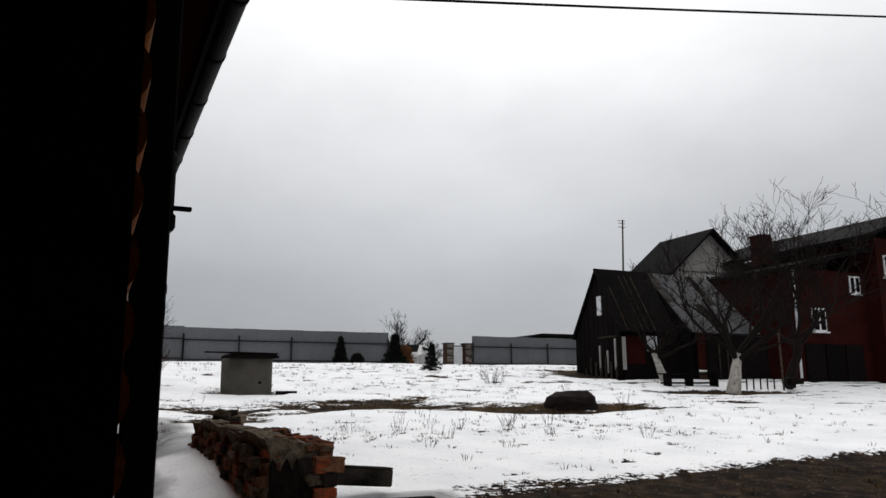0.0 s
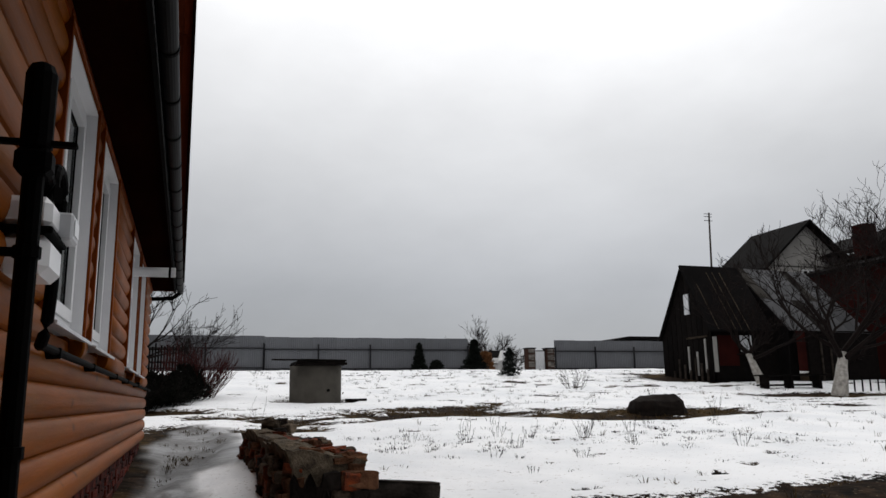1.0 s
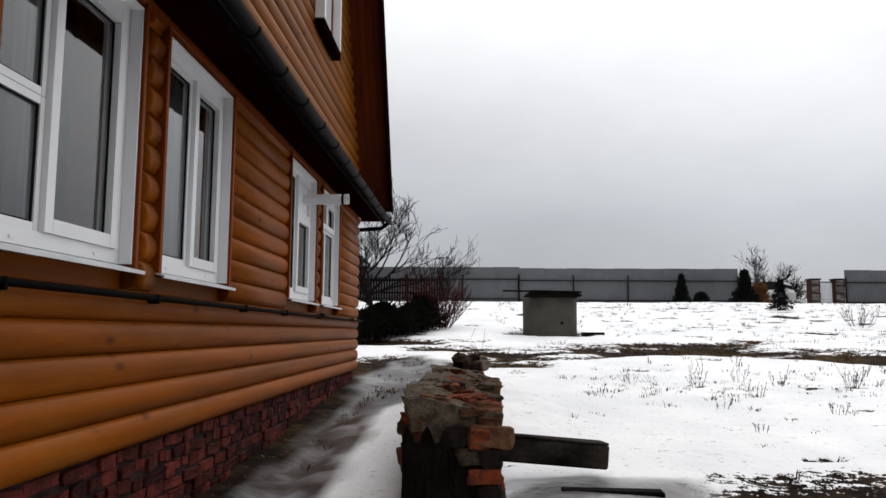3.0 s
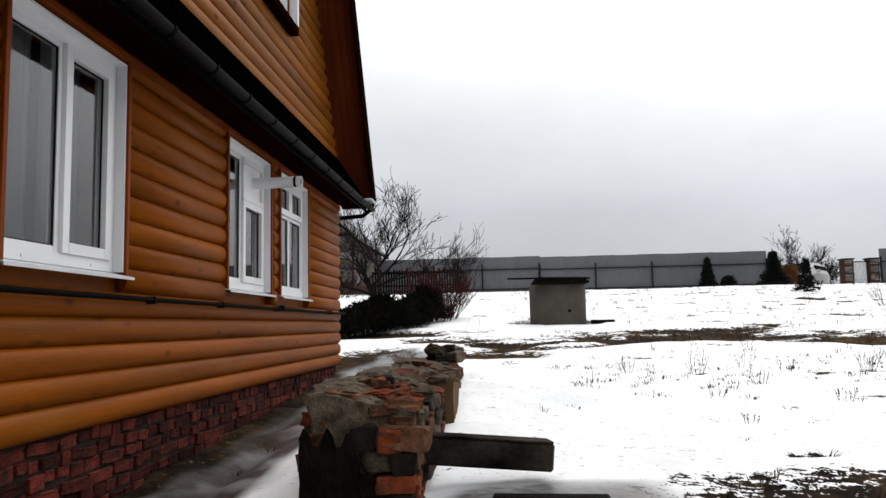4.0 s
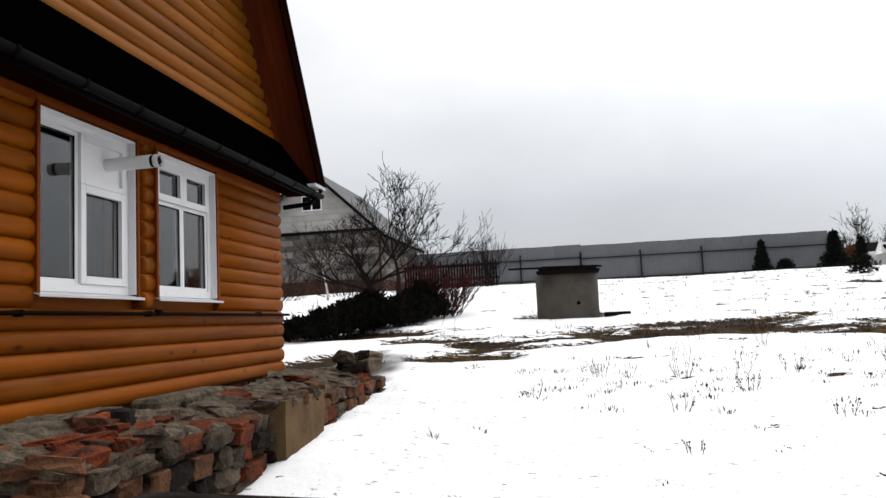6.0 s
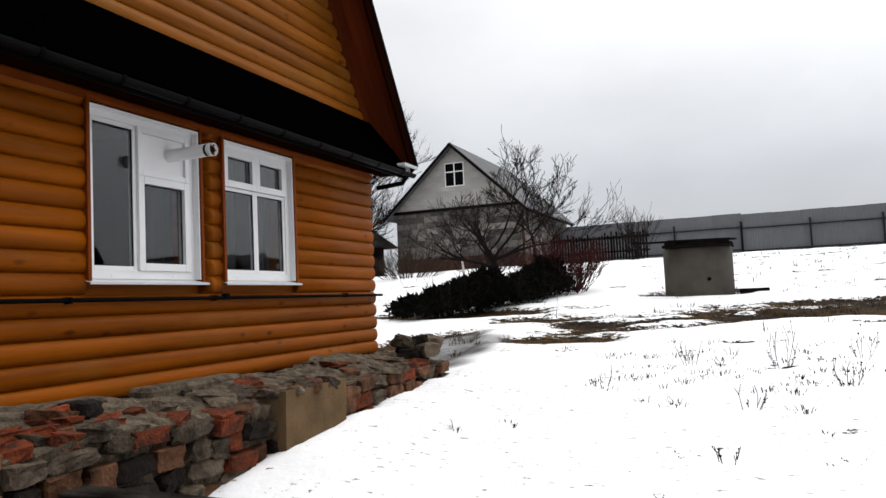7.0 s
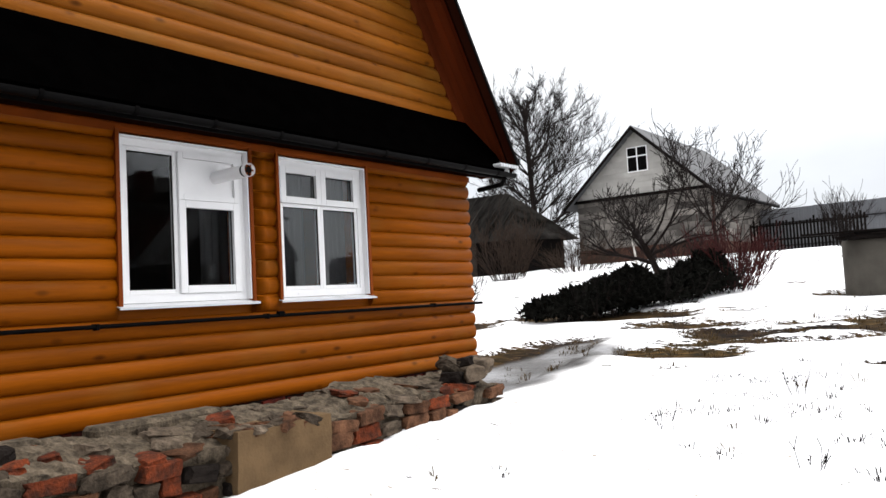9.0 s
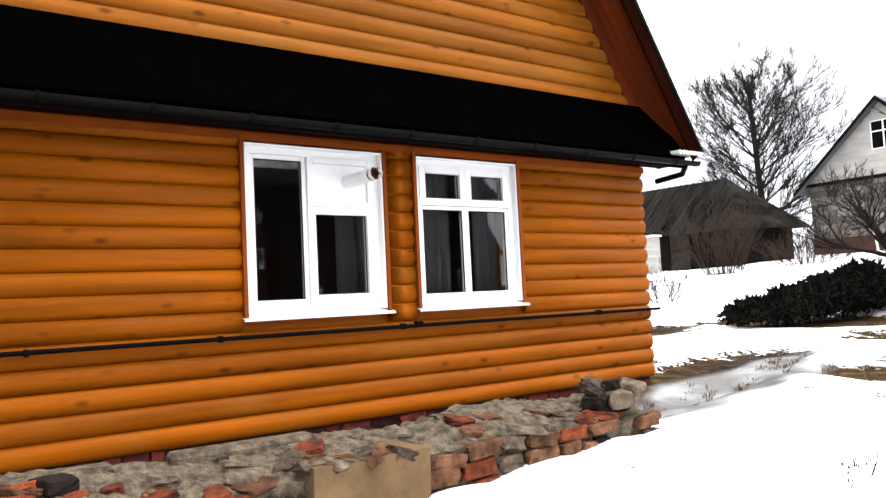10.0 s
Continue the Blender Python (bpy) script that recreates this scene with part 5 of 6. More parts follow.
part("grille", bx((-0.42, -0.015, 0.60), (0.42, 0.1, 0.72), 0.02), M_DARKPAINT, car).matrix_basis = ct
part("lower_grille", bx((-0.55, 0.0, 0.30), (0.55, 0.15, 0.40), 0.02), M_DARKPAINT, car).matrix_basis = ct
part("plate", bx((-0.26, -0.03, 0.42), (0.26, 0.1, 0.50)), M_WHITE, car).matrix_basis = ct

# ---- block barn ----
barn = thing("barn", (-6.35, 35, 2.7), "grey block barn with pale boarded gable and sheet roof", "barn")
BX0, BX1, BY0, BY1, BZ, BR = -8.95, -3.75, 32.0, 39.5, 5.28, 7.75
BXM = (BX0 + BX1) / 2
part("wall_core", bx((BX0 + 0.02, BY0 + 0.02, 2.3), (BX1 - 0.02, BY1, BZ)), M_BLOCK_J, barn)
part("plinth", bx((BX0 - 0.03, BY0 - 0.03, 2.2), (BX1 + 0.03, BY1, 3.35)), M_PLINTH, barn, "brown brick plinth")
BK = bpy.data.meshes.new("block")
_b = bx((0, 0, 0), (1, 0.06, 1), 0.012)
_b.to_mesh(BK)
_b.free()
BK.materials.append(M_BLOCK)
for r in range(8):
    z = 3.36 + r * 0.24
    x = BX0 - (0.3 if r % 2 else 0)
    while x < BX1 - 0.02:
        a, b = max(x, BX0), min(x + 0.59, BX1)
        if b - a > 0.05:
            piece("block", BK, barn, (a, BY0 - 0.01, z), (b - a - 0.012, 1, 0.228))
        x += 0.6
    y = BY0 + 0.05
    while y < BY1 - 0.1:
        piece("block", BK, barn, (BX1 + 0.01, y, z), (0.588, 1, 0.228), (0, 0, math.pi / 2))
        y += 0.6
part("gable", prism([(BX0 - 0.05, BZ), (BX1 + 0.05, BZ), (BXM, BR - 0.05)], 1, BY0 - 0.06, BY0 + 0.1), M_PALE, barn, "pale boarded gable")
for k in range(11):
    z = BZ + 0.03 + k * 0.215
    hw = (BX1 - BX0) / 2 * (1 - (z + 0.2 - BZ) / (BR - BZ)) + 0.0
    if hw > 0.1:
        part("gable_board", bx((BXM - hw, BY0 - 0.08, z), (BXM + hw, BY0 - 0.061, z + 0.205)), M_PALE, barn)
part("gable_beam", bx((BX0 - 0.1, BY0 - 0.12, BZ - 0.09), (BX1 + 0.1, BY0 - 0.02, BZ + 0.02)), M_BLACKWOOD, barn)
for s in (-1, 1):
    e = BXM + s * ((BX1 - BX0) / 2 + 0.35)
    p = [(e, BZ - 0.32), (BXM, BR), (BXM, BR + 0.07), (e + s * 0.02, BZ - 0.26)]
    part("roof_slope", prism(p, 1, BY0 - 0.45, BY1 + 0.3), M_ROOF, barn)
    p = [(e, BZ - 0.40), (BXM, BR - 0.09), (BXM, BR + 0.05), (e + s * 0.02, BZ - 0.27)]
    part("verge_board", prism(p, 1, BY0 - 0.48, BY0 - 0.455), M_BLACKWOOD, barn)
bw = part("window", bx((-6.72, BY0 - 0.11, 6.12), (-5.92, BY0 - 0.082, 7.06)), M_WHITE, barn, "white four-pane window")
for a, b, c, d in ((-6.685, -6.345, 6.155, 6.68), (-6.295, -5.955, 6.155, 6.68), (-6.685, -6.345, 6.725, 7.025), (-6.295, -5.955, 6.725, 7.025)):
    part("pane", bx((a, BY0 - 0.116, c), (b, BY0 - 0.111, d)), M_DARKPAINT, bw, "dark pane")
part("gutter", tb([(BX1 + 0.38, BY0 - 0.4, BZ - 0.36), (BX1 + 0.38, BY1, BZ - 0.36)], 0.06, 8), M_DARKPAINT, barn)
part("downpipe", tb([(BX1 + 0.1, BY0 - 0.1, BZ - 0.4), (BX1 + 0.1, BY0 - 0.1, 2.7)], 0.05, 8), M_PLINTH, barn)

# ---- old hut behind the house ----
hut = thing("hut", (-10, 28, 2.3), "old dark hut with a sagging grey wavy-sheet roof", "hut")
HX0, HX1, HY0, HY1, HZ, HR = -17.0, -8.8, 27.2, 30.4, 3.85, 5.65
part("wall", bx((HX0, HY0, 1.9), (HX1, HY1, HZ)), M_BLACKWOOD, hut)
for k in range(10):
    part("wall_board", bx((HX0 + 0.02 + k * 0.81, HY0 - 0.03, 1.9), (HX0 + 0.78 + k * 0.81, HY0 - 0.002, HZ - 0.1)), M_OLDWOOD if k % 3 == 1 else M_BLACKWOOD, hut)
ym = (HY0 + HY1) / 2
# hipped roof
bm = bmesh.new()
e = [bm.verts.new(q) for q in ((HX0, HY0 - 0.6, HZ - 0.15), (HX1 + 0.5, HY0 - 0.6, HZ - 0.22), (HX1 + 0.5, HY1 + 0.4, HZ - 0.1), (HX0, HY1 + 0.4, HZ - 0.1), (HX0, ym, HR), (HX1 - 1.3, ym, HR - 0.1))]
for f in ((0, 1, 5, 4), (1, 2, 5), (2, 3, 4, 5)):
    bm.faces.new([e[i] for i in f])
bmesh.ops.solidify(bm, geom=bm.faces[:], thickness=0.08)
part("roof", bm, M_SLATE, hut, "grey mossy wavy-sheet roof")
for k in range(34):
    x = HX0 + 0.1 + k * 0.25
    t = min(1.0, max(0.0, (HX1 + 0.5 - x) / 1.8))
    a, b = Vector((x, HY0 - 0.6, HZ - 0.13 - 0.06 * k / 40)), Vector((x, HY0 - 0.6 + (ym - HY0 + 0.6) * t, HZ - 0.13 + (HR - HZ + 0.1) * t))
    if t > 0.05:
        part("roof_wave", tb([a, b], 0.014, 5), M_SLATE, hut)
bpost = thing("brick_post", (-10.3, 25.0, 2.2), "white brick fence post by the hut", "post")
for k in range(17):
    part("brick", bx((-10.48, 24.86, 2.2 + k * 0.078), (-10.12, 25.14, 2.27 + k * 0.078)), M_PALE, bpost)
part("cap", bx((-10.53, 24.8, 3.53), (-10.07, 25.2, 3.59), 0.01), M_ZINC, bpost)

# ---- tumbledown shed and its neighbour ----
shed = thing("shed", (18, 24, 2), "tumbledown black shed with a stripped steep roof", "shed")
SX, SY = 16.9, 23.0
part("gable", prism([(21.75, 1.6), (24.5, 1.6), (24.5, 3.65), (23.0, 5.97), (21.75, 3.72)], 0, 16.92, 17.02), M_BLACKWOOD, shed)
for k in range(9):
    y = 21.85 + k * 0.29
    top = 5.9 - abs(y + 0.12 - 23.0) * 1.75
    part("gable_board", bx((16.895, y, 1.7), (16.918, y + 0.26, top)), M_BLACKWOOD, shed)
part("back", bx((17.02, 24.3, 1.5), (21.8, 24.4, 3.7)), M_BLACKWOOD, shed)
part("back_slope", prism([(24.6, 3.55), (23.0, 6.0), (23.0, 5.9), (24.5, 3.5)], 0, 16.8, 19.2), M_FELT, shed)
# the long slope turned to the yard: battens, remains of sheet and felt
P0, P1 = Vector((16.75, SY, 6.0)), Vector((19.2, SY, 6.0))
Q0, Q1 = Vector((16.75, SY - 1.4, 3.6)), Vector((19.3, SY - 1.4, 3.6))


def slab4(a, b, c, d, thick, off=0.0):
    n = (b - a).cross(d - a).normalized()
    bm = bmesh.new()
    v = [bm.verts.new(q + n * off) for q in (a, b, c, d)] + [bm.verts.new(q + n * (off - thick)) for q in (a, b, c, d)]
    for f in ((0, 1, 2, 3), (7, 6, 5, 4), (0, 4, 5, 1), (1, 5, 6, 2), (2, 6, 7, 3), (3, 7, 4, 0)):
        bm.faces.new([v[i] for i in f])
    bmesh.ops.recalc_face_normals(bm, faces=bm.faces[:])
    return bm


def on_slope(u, v):
    return (P0.lerp(P1, u)).lerp(Q0.lerp(Q1, u), v)


up_n = (Q0 - P0).cross(P1 - P0).normalized()
part("roof_felt", slab4(P0, P1, Q1, Q0, 0.08), M_FELT, shed, "black felted roof slope")
for u0, u1, v0, v1 in ((0.02, 0.40, 0.0, 0.24), (0.78, 0.99, 0.02, 0.2)):
    part("roof_sheet", slab4(on_slope(u0, v0), on_slope(u1, v0), on_slope(u1, v1), on_slope(u0, v1), -0.03, 0.02 * (1 if up_n.z > 0 else -1)), M_ROOF, shed, "grey sheet remnant")
for u in (0.14, 0.40, 0.50, 0.62):
    a, b = on_slope(u, 0.1 if u > 0.3 else 0.3), on_slope(u, 0.98)
    part("batten", tb([a + Vector((0, -0.06, 0.03)), b + Vector((0, -0.06, 0.03))], 0.03, 4), M_RUB_GREY, shed)
for k in range(8):
    a, b = on_slope(0.42, 0.1 + k * 0.05), on_slope(0.6, 0.1 + k * 0.05)
    part("batten", tb([a + Vector((0, -0.05, 0.02)), b + Vector((0, -0.05, 0.02))], 0.018, 4), M_RUB_GREY, shed)
for k in range(4):
    a, b = on_slope(0.22 + k * 0.06, 0.86), on_slope(0.26 + k * 0.06, 0.98)
    part("batten", tb([a + Vector((0, -0.05, 0.02)), b + Vector((0, -0.05, 0.02))], 0.02, 4), M_PALE, shed)
part("loft_panel", bx((16.86, 22.75, 4.3), (16.894, 23.0, 5.0)), M_ZINC, shed, "grey loft hatch")
part("yard_wall", bx((16.95, SY - 1.25, 1.6), (20.4, SY - 1.18, 3.7)), M_BLACKWOOD, shed)
part("brick_panel", bx((17.15, SY - 1.28, 2.5), (17.95, SY - 1.252, 3.5)), M_DKRED, shed, "dark red brick panel")
part("window", bx((18.05, SY - 1.28, 2.95), (18.5, SY - 1.252, 3.5)), M_ZINC, shed, "grey boarded window")
for y, z0, z1 in ((22.9, 2.3, 3.2), (22.45, 2.2, 3.0), (22.0, 2.3, 3.4)):
    part("door_board", bx((16.86, y, z0), (16.894, y + 0.07, z1)), M_PALE, shed)
part("corner_board", bx((16.96, SY - 1.29, 2.3), (17.1, SY - 1.252, 3.45)), M_PALE, shed)
part("door_head", bx((16.86, 21.9, 3.45), (16.894, 23.0, 3.51)), M_RUB_GREY, shed)
for k in range(7):
    part("leaning_board", bx((16.80, 21.9 + k * 0.3, 1.7), (16.85, 21.97 + k * 0.3, 2.4 + 0.2 * (k % 3)), 0), M_OLDWOOD, shed)
barnx = thing("lean_to", (20.5, 23, 2), "grey sheet-roofed lean-to beside the shed", "shed")
a, b, c, d = Vector((19.25, SY + 0.2, 6.05)), Vector((22.4, SY + 0.2, 6.0)), Vector((23.2, SY - 1.7, 3.6)), Vector((19.7, SY - 1.7, 3.7))
for k in range(8):
    for j in range(2):
        def q(u, v):
            return a.lerp(b, u).lerp(d.lerp(c, u), v)
        part("roof_sheet", slab4(q(k / 8 + 0.003, j * 0.5), q((k + 1) / 8 - 0.003, j * 0.5), q((k + 1) / 8 - 0.003, j * 0.5 + 0.52), q(k / 8 + 0.003, j * 0.5 + 0.52), 0.03, 0.01 * j), M_ROOF if (k * 3 + j) % 5 else M_SLATE, barnx)
part("gable_side", slab4(a, d, Vector((19.7, SY - 1.6, 1.6)), Vector((19.25, SY + 0.2, 1.6)), 0.06), M_FELT, barnx)
part("front_wall", bx((20.4, SY - 1.75, 1.5), (23.4, SY - 1.65, 3.65)), M_BLACKWOOD, barnx)
for x in (20.9, 21.3):
    part("post", bx((x, SY - 1.79, 1.7), (x + 0.06, SY - 1.752, 3.4)), M_OLDWOOD, barnx)
ant = thing("antenna", (18.2, 23.1, 5.9), "tall thin antenna pole on the shed", "antenna")
part("pole", tb([(18.15, 23.02, 5.6), (18.28, 23.05, 8.05)], (0.04, 0.03), 6), M_OLDWOOD, ant)
for z in (7.75, 7.9, 8.0):
    part("element", tb([(18.05, 23.05, z), (18.4, 23.05, z)], 0.012, 5), M_FENCE_D, ant)

# ---- brick house far at the side ----
bh = thing("brick_house", (29, 24, 1.7), "large dark red brick house with white windows", "house")
part("wing", bx((24.3, 20.6, 1.2), (28.6, 30, 6.2)), M_DKRED, bh)
part("main", bx((28.4, 20.0, 1.2), (36, 30, 7.6)), M_DKRED, bh)
part("wing_roof", prism([(24.0, 6.1), (28.8, 7.2), (28.8, 7.35), (24.0, 6.25)], 1, 20.2, 30.4), M_FELT, bh)
part("main_roof", prism([(27.2, 7.4), (32.2, 9.1), (37, 7.4), (37, 7.55), (32.2, 9.25), (27.2, 7.55)], 1, 19.5, 30.5), M_FELT, bh)
part("back_gable", prism([(24.0, 7.0), (26.4, 9.0), (28.8, 7.0)], 1, 27.0, 27.2), M_PALE, bh, "pale boarded gable")
part("back_storey", bx((24.3, 27.0, 6.0), (28.6, 30, 7.05)), M_PALE, bh)
for s in (-1, 1):
    part("back_roof", prism([(26.4, 9.0), (26.4, 9.12), (26.4 + s * 2.7, 6.85), (26.4 + s * 2.7, 6.72)], 1, 26.6, 30.4), M_FELT, bh)
part("chimney", bx((26.5, 24, 7.0), (27.2, 24.6, 8.35)), M_DKRED, bh)
for x, y, z, w, h in ((25.12, 20.6, 3.78, 0.74, 0.9), (28.75, 20.0, 3.82, 0.7, 0.92), (28.75, 20.0, 6.0, 0.75, 0.9), (27.4, 20.6, 5.35, 0.6, 0.7), (26.0, 27.0, 6.4, 0.6, 0.5)):
    wd = part("window", bx((x, y - 0.05, z), (x + w, y - 0.002, z + h)), M_WHITE, bh, "white window frame")
    for k in range(2):
        part("pane", bx((x + 0.06 + k * w / 2, y - 0.055, z + 0.06), (x + w / 2 - 0.04 + k * w / 2, y - 0.051, z + h - 0.06)), M_DARKPAINT, wd)
    part("sill", bx((x - 0.08, y - 0.12, z - 0.06), (x + w + 0.08, y - 0.003, z - 0.002)), M_WHITE, wd)
for k in range(3):
    part("door_leaf", bx((24.6 + k * 1.1, 20.54, 1.5), (25.6 + k * 1.1, 20.598, 3.3)), M_BLACKWOOD, bh)
part("downpipe", tb([(24.2, 20.5, 6.1), (24.2, 20.5, 1.6)], 0.05, 6), M_ZINC, bh)
far = thing("far_shed", (25, 45, 2.8), "low dark-roofed building beyond the fence", "building")
part("wall", bx((26.0, 45, 2.4), (33, 50, 4.9)), M_RUB_GREY, far)
part("roof", prism([(25.2, 4.85), (28.0, 5.45), (34, 5.45), (34, 5.3), (28.0, 5.3), (25.2, 4.7)], 1, 44.5, 50.5), M_FELT, far)

# ---- yard things by the old trees ----
bench = thing("bench", (17.5, 19, 1.7), "dark plank bench under the old tree", "bench")
bt = Matrix.Translation((16.5, 19.1, land(17, 19))) @ Matrix.Rotation(-0.12, 4, "Z")
for k in range(3):
    part("plank", bx((0, 0.15 * k, 0.42), (2.2, 0.15 * k + 0.13, 0.46), 0.004, bt), M_BLACKWOOD, bench)
for x in (0.2, 1.0, 1.95):
    part("leg", bx((x, 0.03, -0.1), (x + 0.08, 0.4, 0.419), 0.004, bt), M_BLACKWOOD, bench)
part("stretcher", bx((0.0, 0.2, 0.12), (2.1, 0.26, 0.18), 0.004, bt), M_BLACKWOOD, bench)
pump = thing("hand_tool_stand", (20.4, 17.8, 1.5), "thin pole with a small dark cart by the house", "cart")
part("pole", tb([(20.3, 17.9, 1.3), (20.25, 17.9, 3.4)], 0.035, 6), M_RUB_GREY, pump)
part("wheel", tb([(20.45, 17.75, 1.78), (20.45, 17.85, 1.78)], 0.2, 14), M_RUBBER, pump)
part("tray", bx((20.3, 17.6, 1.75), (20.9, 18.0, 1.95), 0.03), M_BLACKWOOD, pump)
for k in range(5):
    p = thing("low_stake", (19.0 + k * 0.3, 18.2, 1.5), "short dark stake in the snow", "stake", "stakes by the tree")
    part("shaft", tb([(19.0 + k * 0.3, 18.2, 1.3), (19.02 + k * 0.3, 18.2, 1.95)], 0.025, 5), M_BLACKWOOD, p)
cable = thing("cable", (4, 6, 5.2), "black overhead cable across the sky", "cable")
cp = []
A, B = Vector((0.0, 4.0, 3.73)), Vector((12.0, 4.0, 6.03))
for k in range(41):
    t = k / 40
    p = A.lerp(B, t)
    p.z -= 0.16 * t * (1 - t)
    cp.append(p)
part("wire", tube(bmesh.new(), cp, 0.009, 6), M_CABLE, cable)

# ---- dry plants in the snow ----
rw = random.Random(77)


def tuft_mesh(verts, faces, rnd, x, y, h, n, r):
    z0 = ground_z(x, y) - 0.01
    for k in range(n):
        a = rnd.uniform(0, 6.283)
        q = rnd.random() * r
        bx_, by_ = x + math.cos(a) * q, y + math.sin(a) * q
        l = h * rnd.uniform(0.4, 1.1)
        d = Vector((math.cos(a) * rnd.uniform(0.1, 0.8), math.sin(a) * rnd.uniform(0.1, 0.8), 1)).normalized()
        s = Vector((-math.sin(a), math.cos(a), 0)) * 0.0035
        p = Vector((bx_, by_, z0))
        m = p + d * l * 0.6
        t = p + d * l + Vector((d.x, d.y, -0.5)) * l * 0.35
        b = len(verts)
        verts += [p - s, p + s, m + s, m - s, t]
        faces += [(b, b + 1, b + 2, b + 3), (b + 3, b + 2, b + 4)]


def stuff(name, label, category, v, f, m):
    me = bpy.data.meshes.new(name)
    me.from_pydata(v, [], f)
    me.materials.append(m)
    return tagged(new(name, me), label, category, kind="stuff")


v, f = [], []
for k in range(11000):
    x, y = rw.uniform(-3, 14), rw.uniform(4.8, 26)
    b = bare(x, y)
    if b > 0.32 and x > 0.3 and (y > 7.5 or k % 3 == 0):
        tuft_mesh(v, f, rw, x, y, rw.uniform(0.04, 0.11), 9, 0.09)
    elif rw.random() < 0.022 and x > 2.2:
        tuft_mesh(v, f, rw, x, y, rw.uniform(0.06, 0.16), 7, 0.06)
stuff("dead_grass", "dead straw-coloured grass in the melted patches", "grass", v, f, M_STRAW)
v, f = [], []
for k in range(620):
    x, y = rw.uniform(2.3, 18), 6.5 + 27 * rw.random() ** 0.75
    tuft_mesh(v, f, rw, x, y, rw.uniform(0.05, 0.17) * (0.4 + 0.6 * smooth(8, 16, y)), 9, 0.12)
for k in range(130):
    x, y = rw.uniform(2.8, 9.5), rw.gauss(10.7, 0.9)
    tuft_mesh(v, f, rw, x, y, rw.uniform(0.03, 0.085), 16, 0.13)
stuff("dry_stalks", "thin dark dry stalks standing in the snow", "grass", v, f, M_TWIG)


def weed(x, y, h, n, seed):
    """Dry branching weed with seed heads."""
    w = thing("dry_weed", (x, y, ground_z(x, y)), "dark dry weed with seed heads in the snow", "weed", "weeds in the snow")
    rnd = random.Random(seed)
    lim, heads = [], bmesh.new()
    for k in range(n):
        a = rnd.uniform(0, 6.283)
        grow(rnd, Vector((x + 0.05 * math.cos(a), y + 0.05 * math.sin(a), ground_z(x, y) - 0.02)), Vector((math.cos(a) * 0.35, math.sin(a) * 0.35, 1)), h * rnd.uniform(0.5, 1), 0.003, 1, lim, 0.5, 0.1, 2, 0.5, 0.15, 3)
    vv, ff = limbs_mesh(lim, 3, 0.0022)
    me = bpy.data.meshes.new("stalk")
    me.from_pydata(vv, [], ff)
    me.materials.append(M_TWIG)
    ob = tagged(new("stalk", me), kind="stuff")
    ob.parent = w
    ob.matrix_parent_inverse = Matrix.Translation(-w.location)
    for pts, rad, d in lim:
        if rnd.random() < 0.6:
            bmesh.ops.create_icosphere(heads, subdivisions=1, radius=rnd.uniform(0.004, 0.009), matrix=Matrix.Translation(pts[-1]))
    tagged(part("seed_head_cluster", heads, M_BLACKWOOD, w), kind="stuff")
    return w


for k, (x, y, h, n) in enumerate(((4.34, 11.0, 0.30, 8), (6.2, 10.95, 0.30, 14), (3.6, 11.2, 0.2, 6), (5.3, 10.9, 0.22, 6), (5.0, 11.4, 0.24, 6), (6.6, 10.3, 0.16, 7), (4.1, 9.3, 0.14, 5), (5.1, 9.0, 0.15, 5), (7.4, 11.6, 0.25, 7), (8.3, 12.6, 0.3, 6), (4.0, 8.0, 0.12, 4), (5.6, 13.2, 0.3, 5), (1.75, 13.9, 0.35, 3), (10.1, 13.0, 0.4, 6), (3.0, 10.1, 0.16, 4), (7.6, 9.2, 0.2, 6), (4.75, 10.1, 0.15, 6), (6.9, 12.1, 0.2, 6))):
    weed(x, y, h, n, 900 + k)


def clod(x, y, s, seed):
    c = thing("grass_clump", (x, y, ground_z(x, y)), "dark grass clump showing through the snow", "clump", "clumps in the snow")
    v, f = [], []
    tuft_mesh(v, f, random.Random(seed), x, y, s * 0.7, 60, s)
    me = bpy.data.meshes.new("turf")
    me.from_pydata(v, [], f)
    me.materials.append(M_TWIG if seed % 2 else M_STRAW)
    ob = new("turf", me)
    ob.parent = c
    ob.matrix_parent_inverse = Matrix.Translation(-c.location)


for k, (x, y, s) in enumerate(CLUMPS):
    clod(x, y, s, 40 + k)

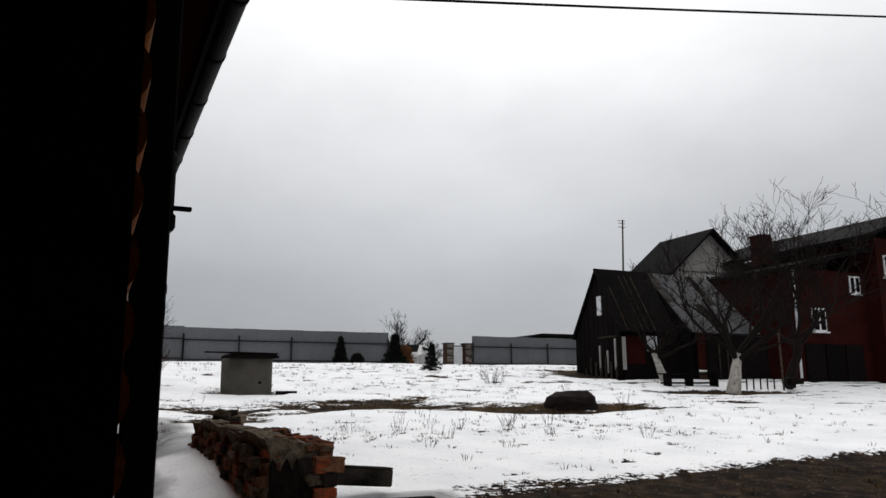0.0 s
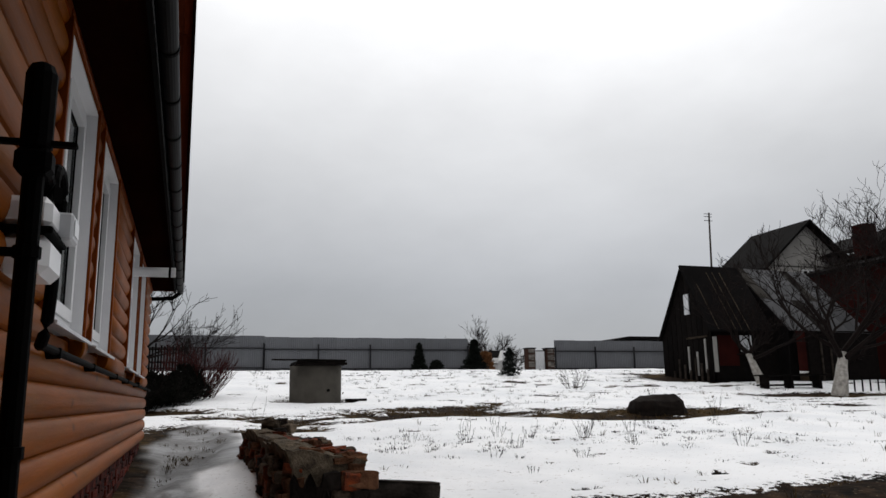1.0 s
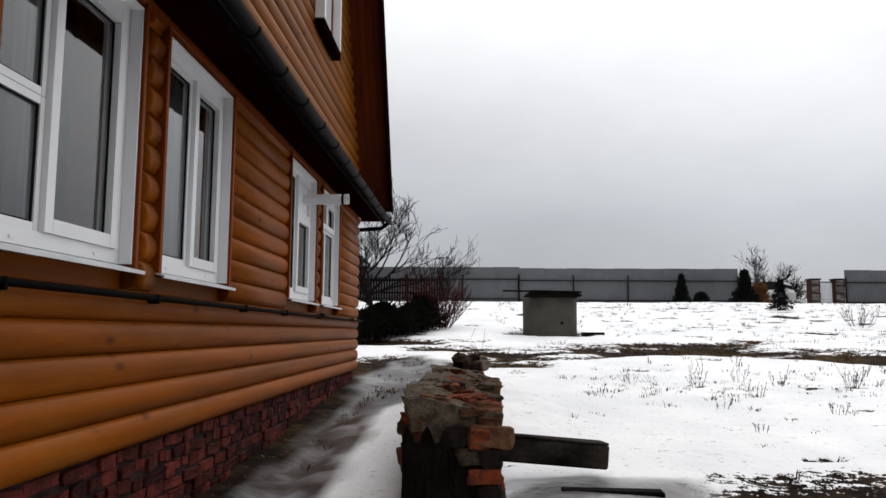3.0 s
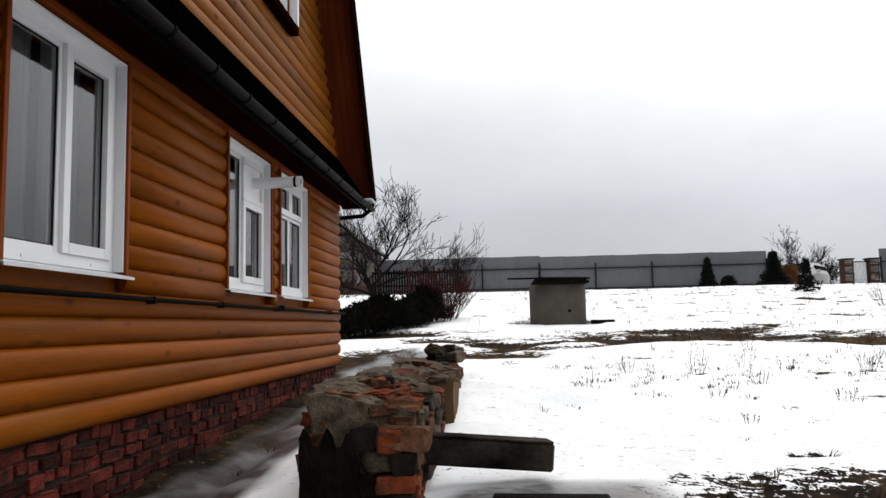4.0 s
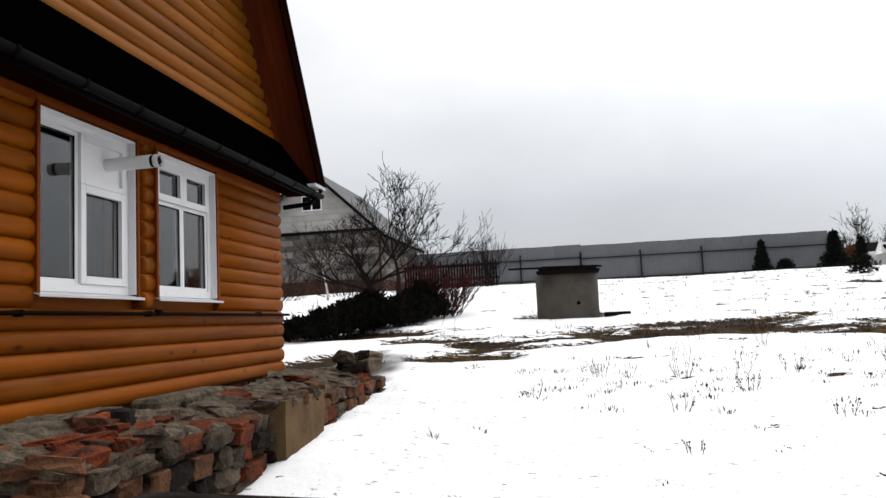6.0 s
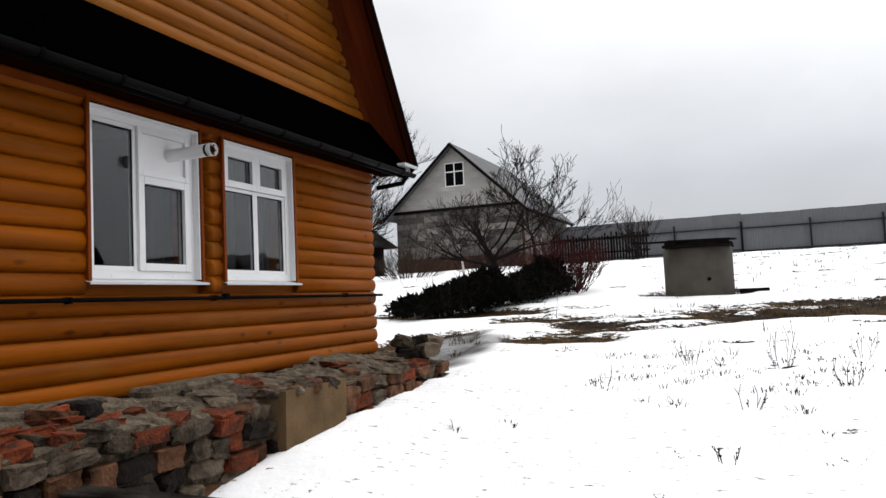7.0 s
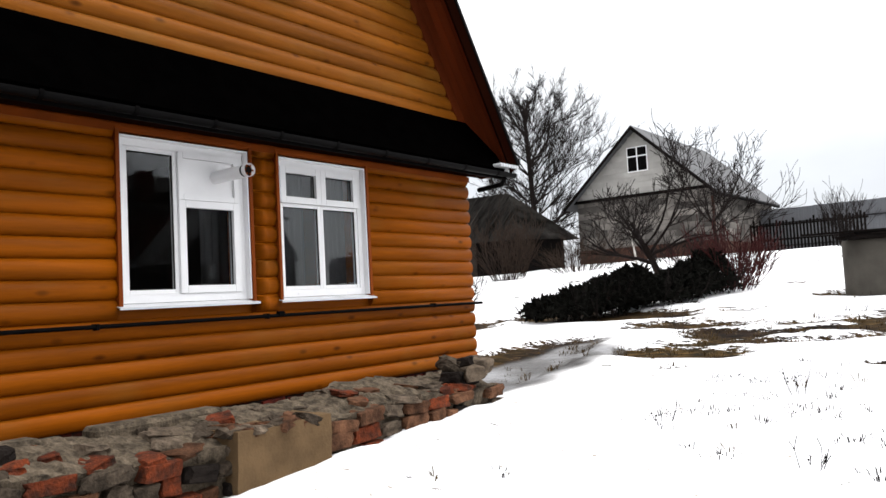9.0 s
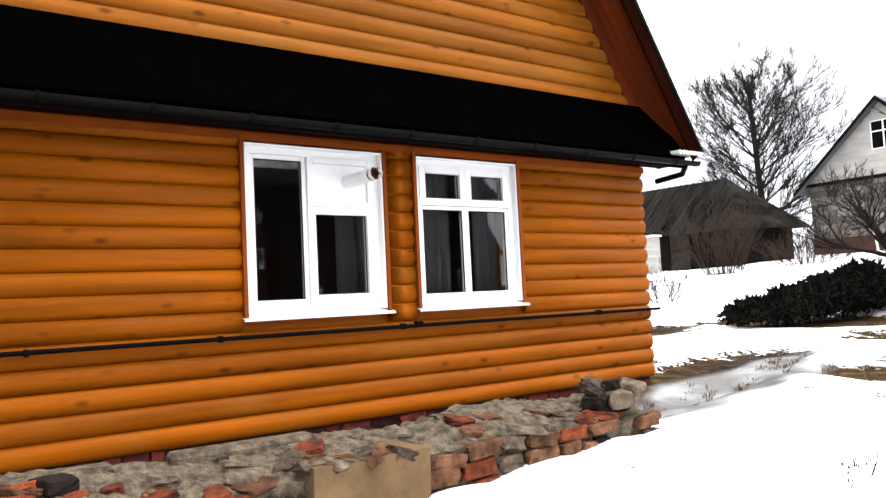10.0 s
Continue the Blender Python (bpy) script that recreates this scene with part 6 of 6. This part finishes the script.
# ---- siding boards, one by one ----
def board_mesh(name, material):
    """Half-log board of unit length along y, its back at x = 0, one pitch high."""
    bm = bmesh.new()
    h = PITCH
    prof = [(-0.033, 0.0), (-0.004, 0.0), (0.012, 0.010), (0.025, 0.030), (0.032, 0.058), (0.032, 0.085), (0.025, 0.112), (0.012, 0.132), (-0.004, h), (-0.033, h)]
    ra = [bm.verts.new((x, 0, z)) for x, z in prof]
    rb = [bm.verts.new((x, 1, z)) for x, z in prof]
    for i in range(len(prof) - 1):
        q = bm.faces.new((ra[i], ra[i + 1], rb[i + 1], rb[i]))
        q.smooth = 1 < i < 7
    bm.faces.new(ra)
    bm.faces.new(rb[::-1])
    bmesh.ops.recalc_face_normals(bm, faces=bm.faces[:])
    me = bpy.data.meshes.new(name)
    bm.to_mesh(me)
    bm.free()
    me.materials.append(material)
    return me


BOARD, BOARD_G = board_mesh("siding_board", M_SIDING), board_mesh("siding_board", M_GABLE)


def boards(parent, mesh, z, spans):
    for a, b in spans:
        if b - a > 0.03:
            piece("siding_board", mesh, parent, (0, a, z), (1, b - a, 0.985))


for r in range(15):
    z = ZS + r * PITCH
    cuts = []
    for a, b in WINDOWS:
        if z + PITCH > WZ0 - 0.015 and z < WZ1 + 0.03:
            cuts.append((a - 0.035, b + 0.035))
    spans, y = [], Y0
    for a, b in cuts:
        spans.append((y, a))
        y = b
    spans.append((y, Y1))
    boards(wall_e, BOARD, z, spans)
z = 3.79
while z < 8.8:
    a, b = YM - gable_y(z + PITCH) + 0.03, YM + gable_y(z + PITCH) - 0.03
    if UW[2] - 0.05 < z + PITCH * 0.5 < UW[3] + 0.05:
        boards(gable, BOARD_G, z, [(a, UW[0] - 0.035), (UW[1] + 0.035, b)])
    elif b - a > 0.2:
        boards(gable, BOARD_G, z, [(a, b)])
    z += PITCH

# ---- foundation bricks ----
found = thing("foundation", (-0.05, YM, 0.4), "dark red painted brick foundation under the siding", "wall", kind="structure")
part("mortar_bed", bx((-0.28, Y0, 0.1), (-0.036, Y1, ZS - 0.002)), M_MORTAR_D, found)
FB = []
for k in range(4):
    me = bpy.data.meshes.new("brick")
    b = lump(500 + k, 0.10, 0.12)
    b.to_mesh(me)
    b.free()
    me.materials.append(M_BRICKR)
    FB.append(me)
rf = random.Random(3)
for r in range(7):
    z = ZS - 0.045 - r * 0.076
    y = Y0 + 0.13 * (r % 2) + 0.8
    while y < Y1 - 0.1:
        ln = rf.choice((0.09, 0.125, 0.16, 0.25))
        if z > land(0, y) - 0.12:
            piece("brick", rf.choice(FB), found, (-0.052 + rf.uniform(-0.008, 0.010), y + ln / 2, z + rf.uniform(-0.01, 0.01)), (0.06, ln - 0.012, 0.064 * rf.uniform(0.75, 1.1)), (rf.uniform(-0.1, 0.1), 0, rf.uniform(-0.06, 0.06)))
        y += ln + 0.006
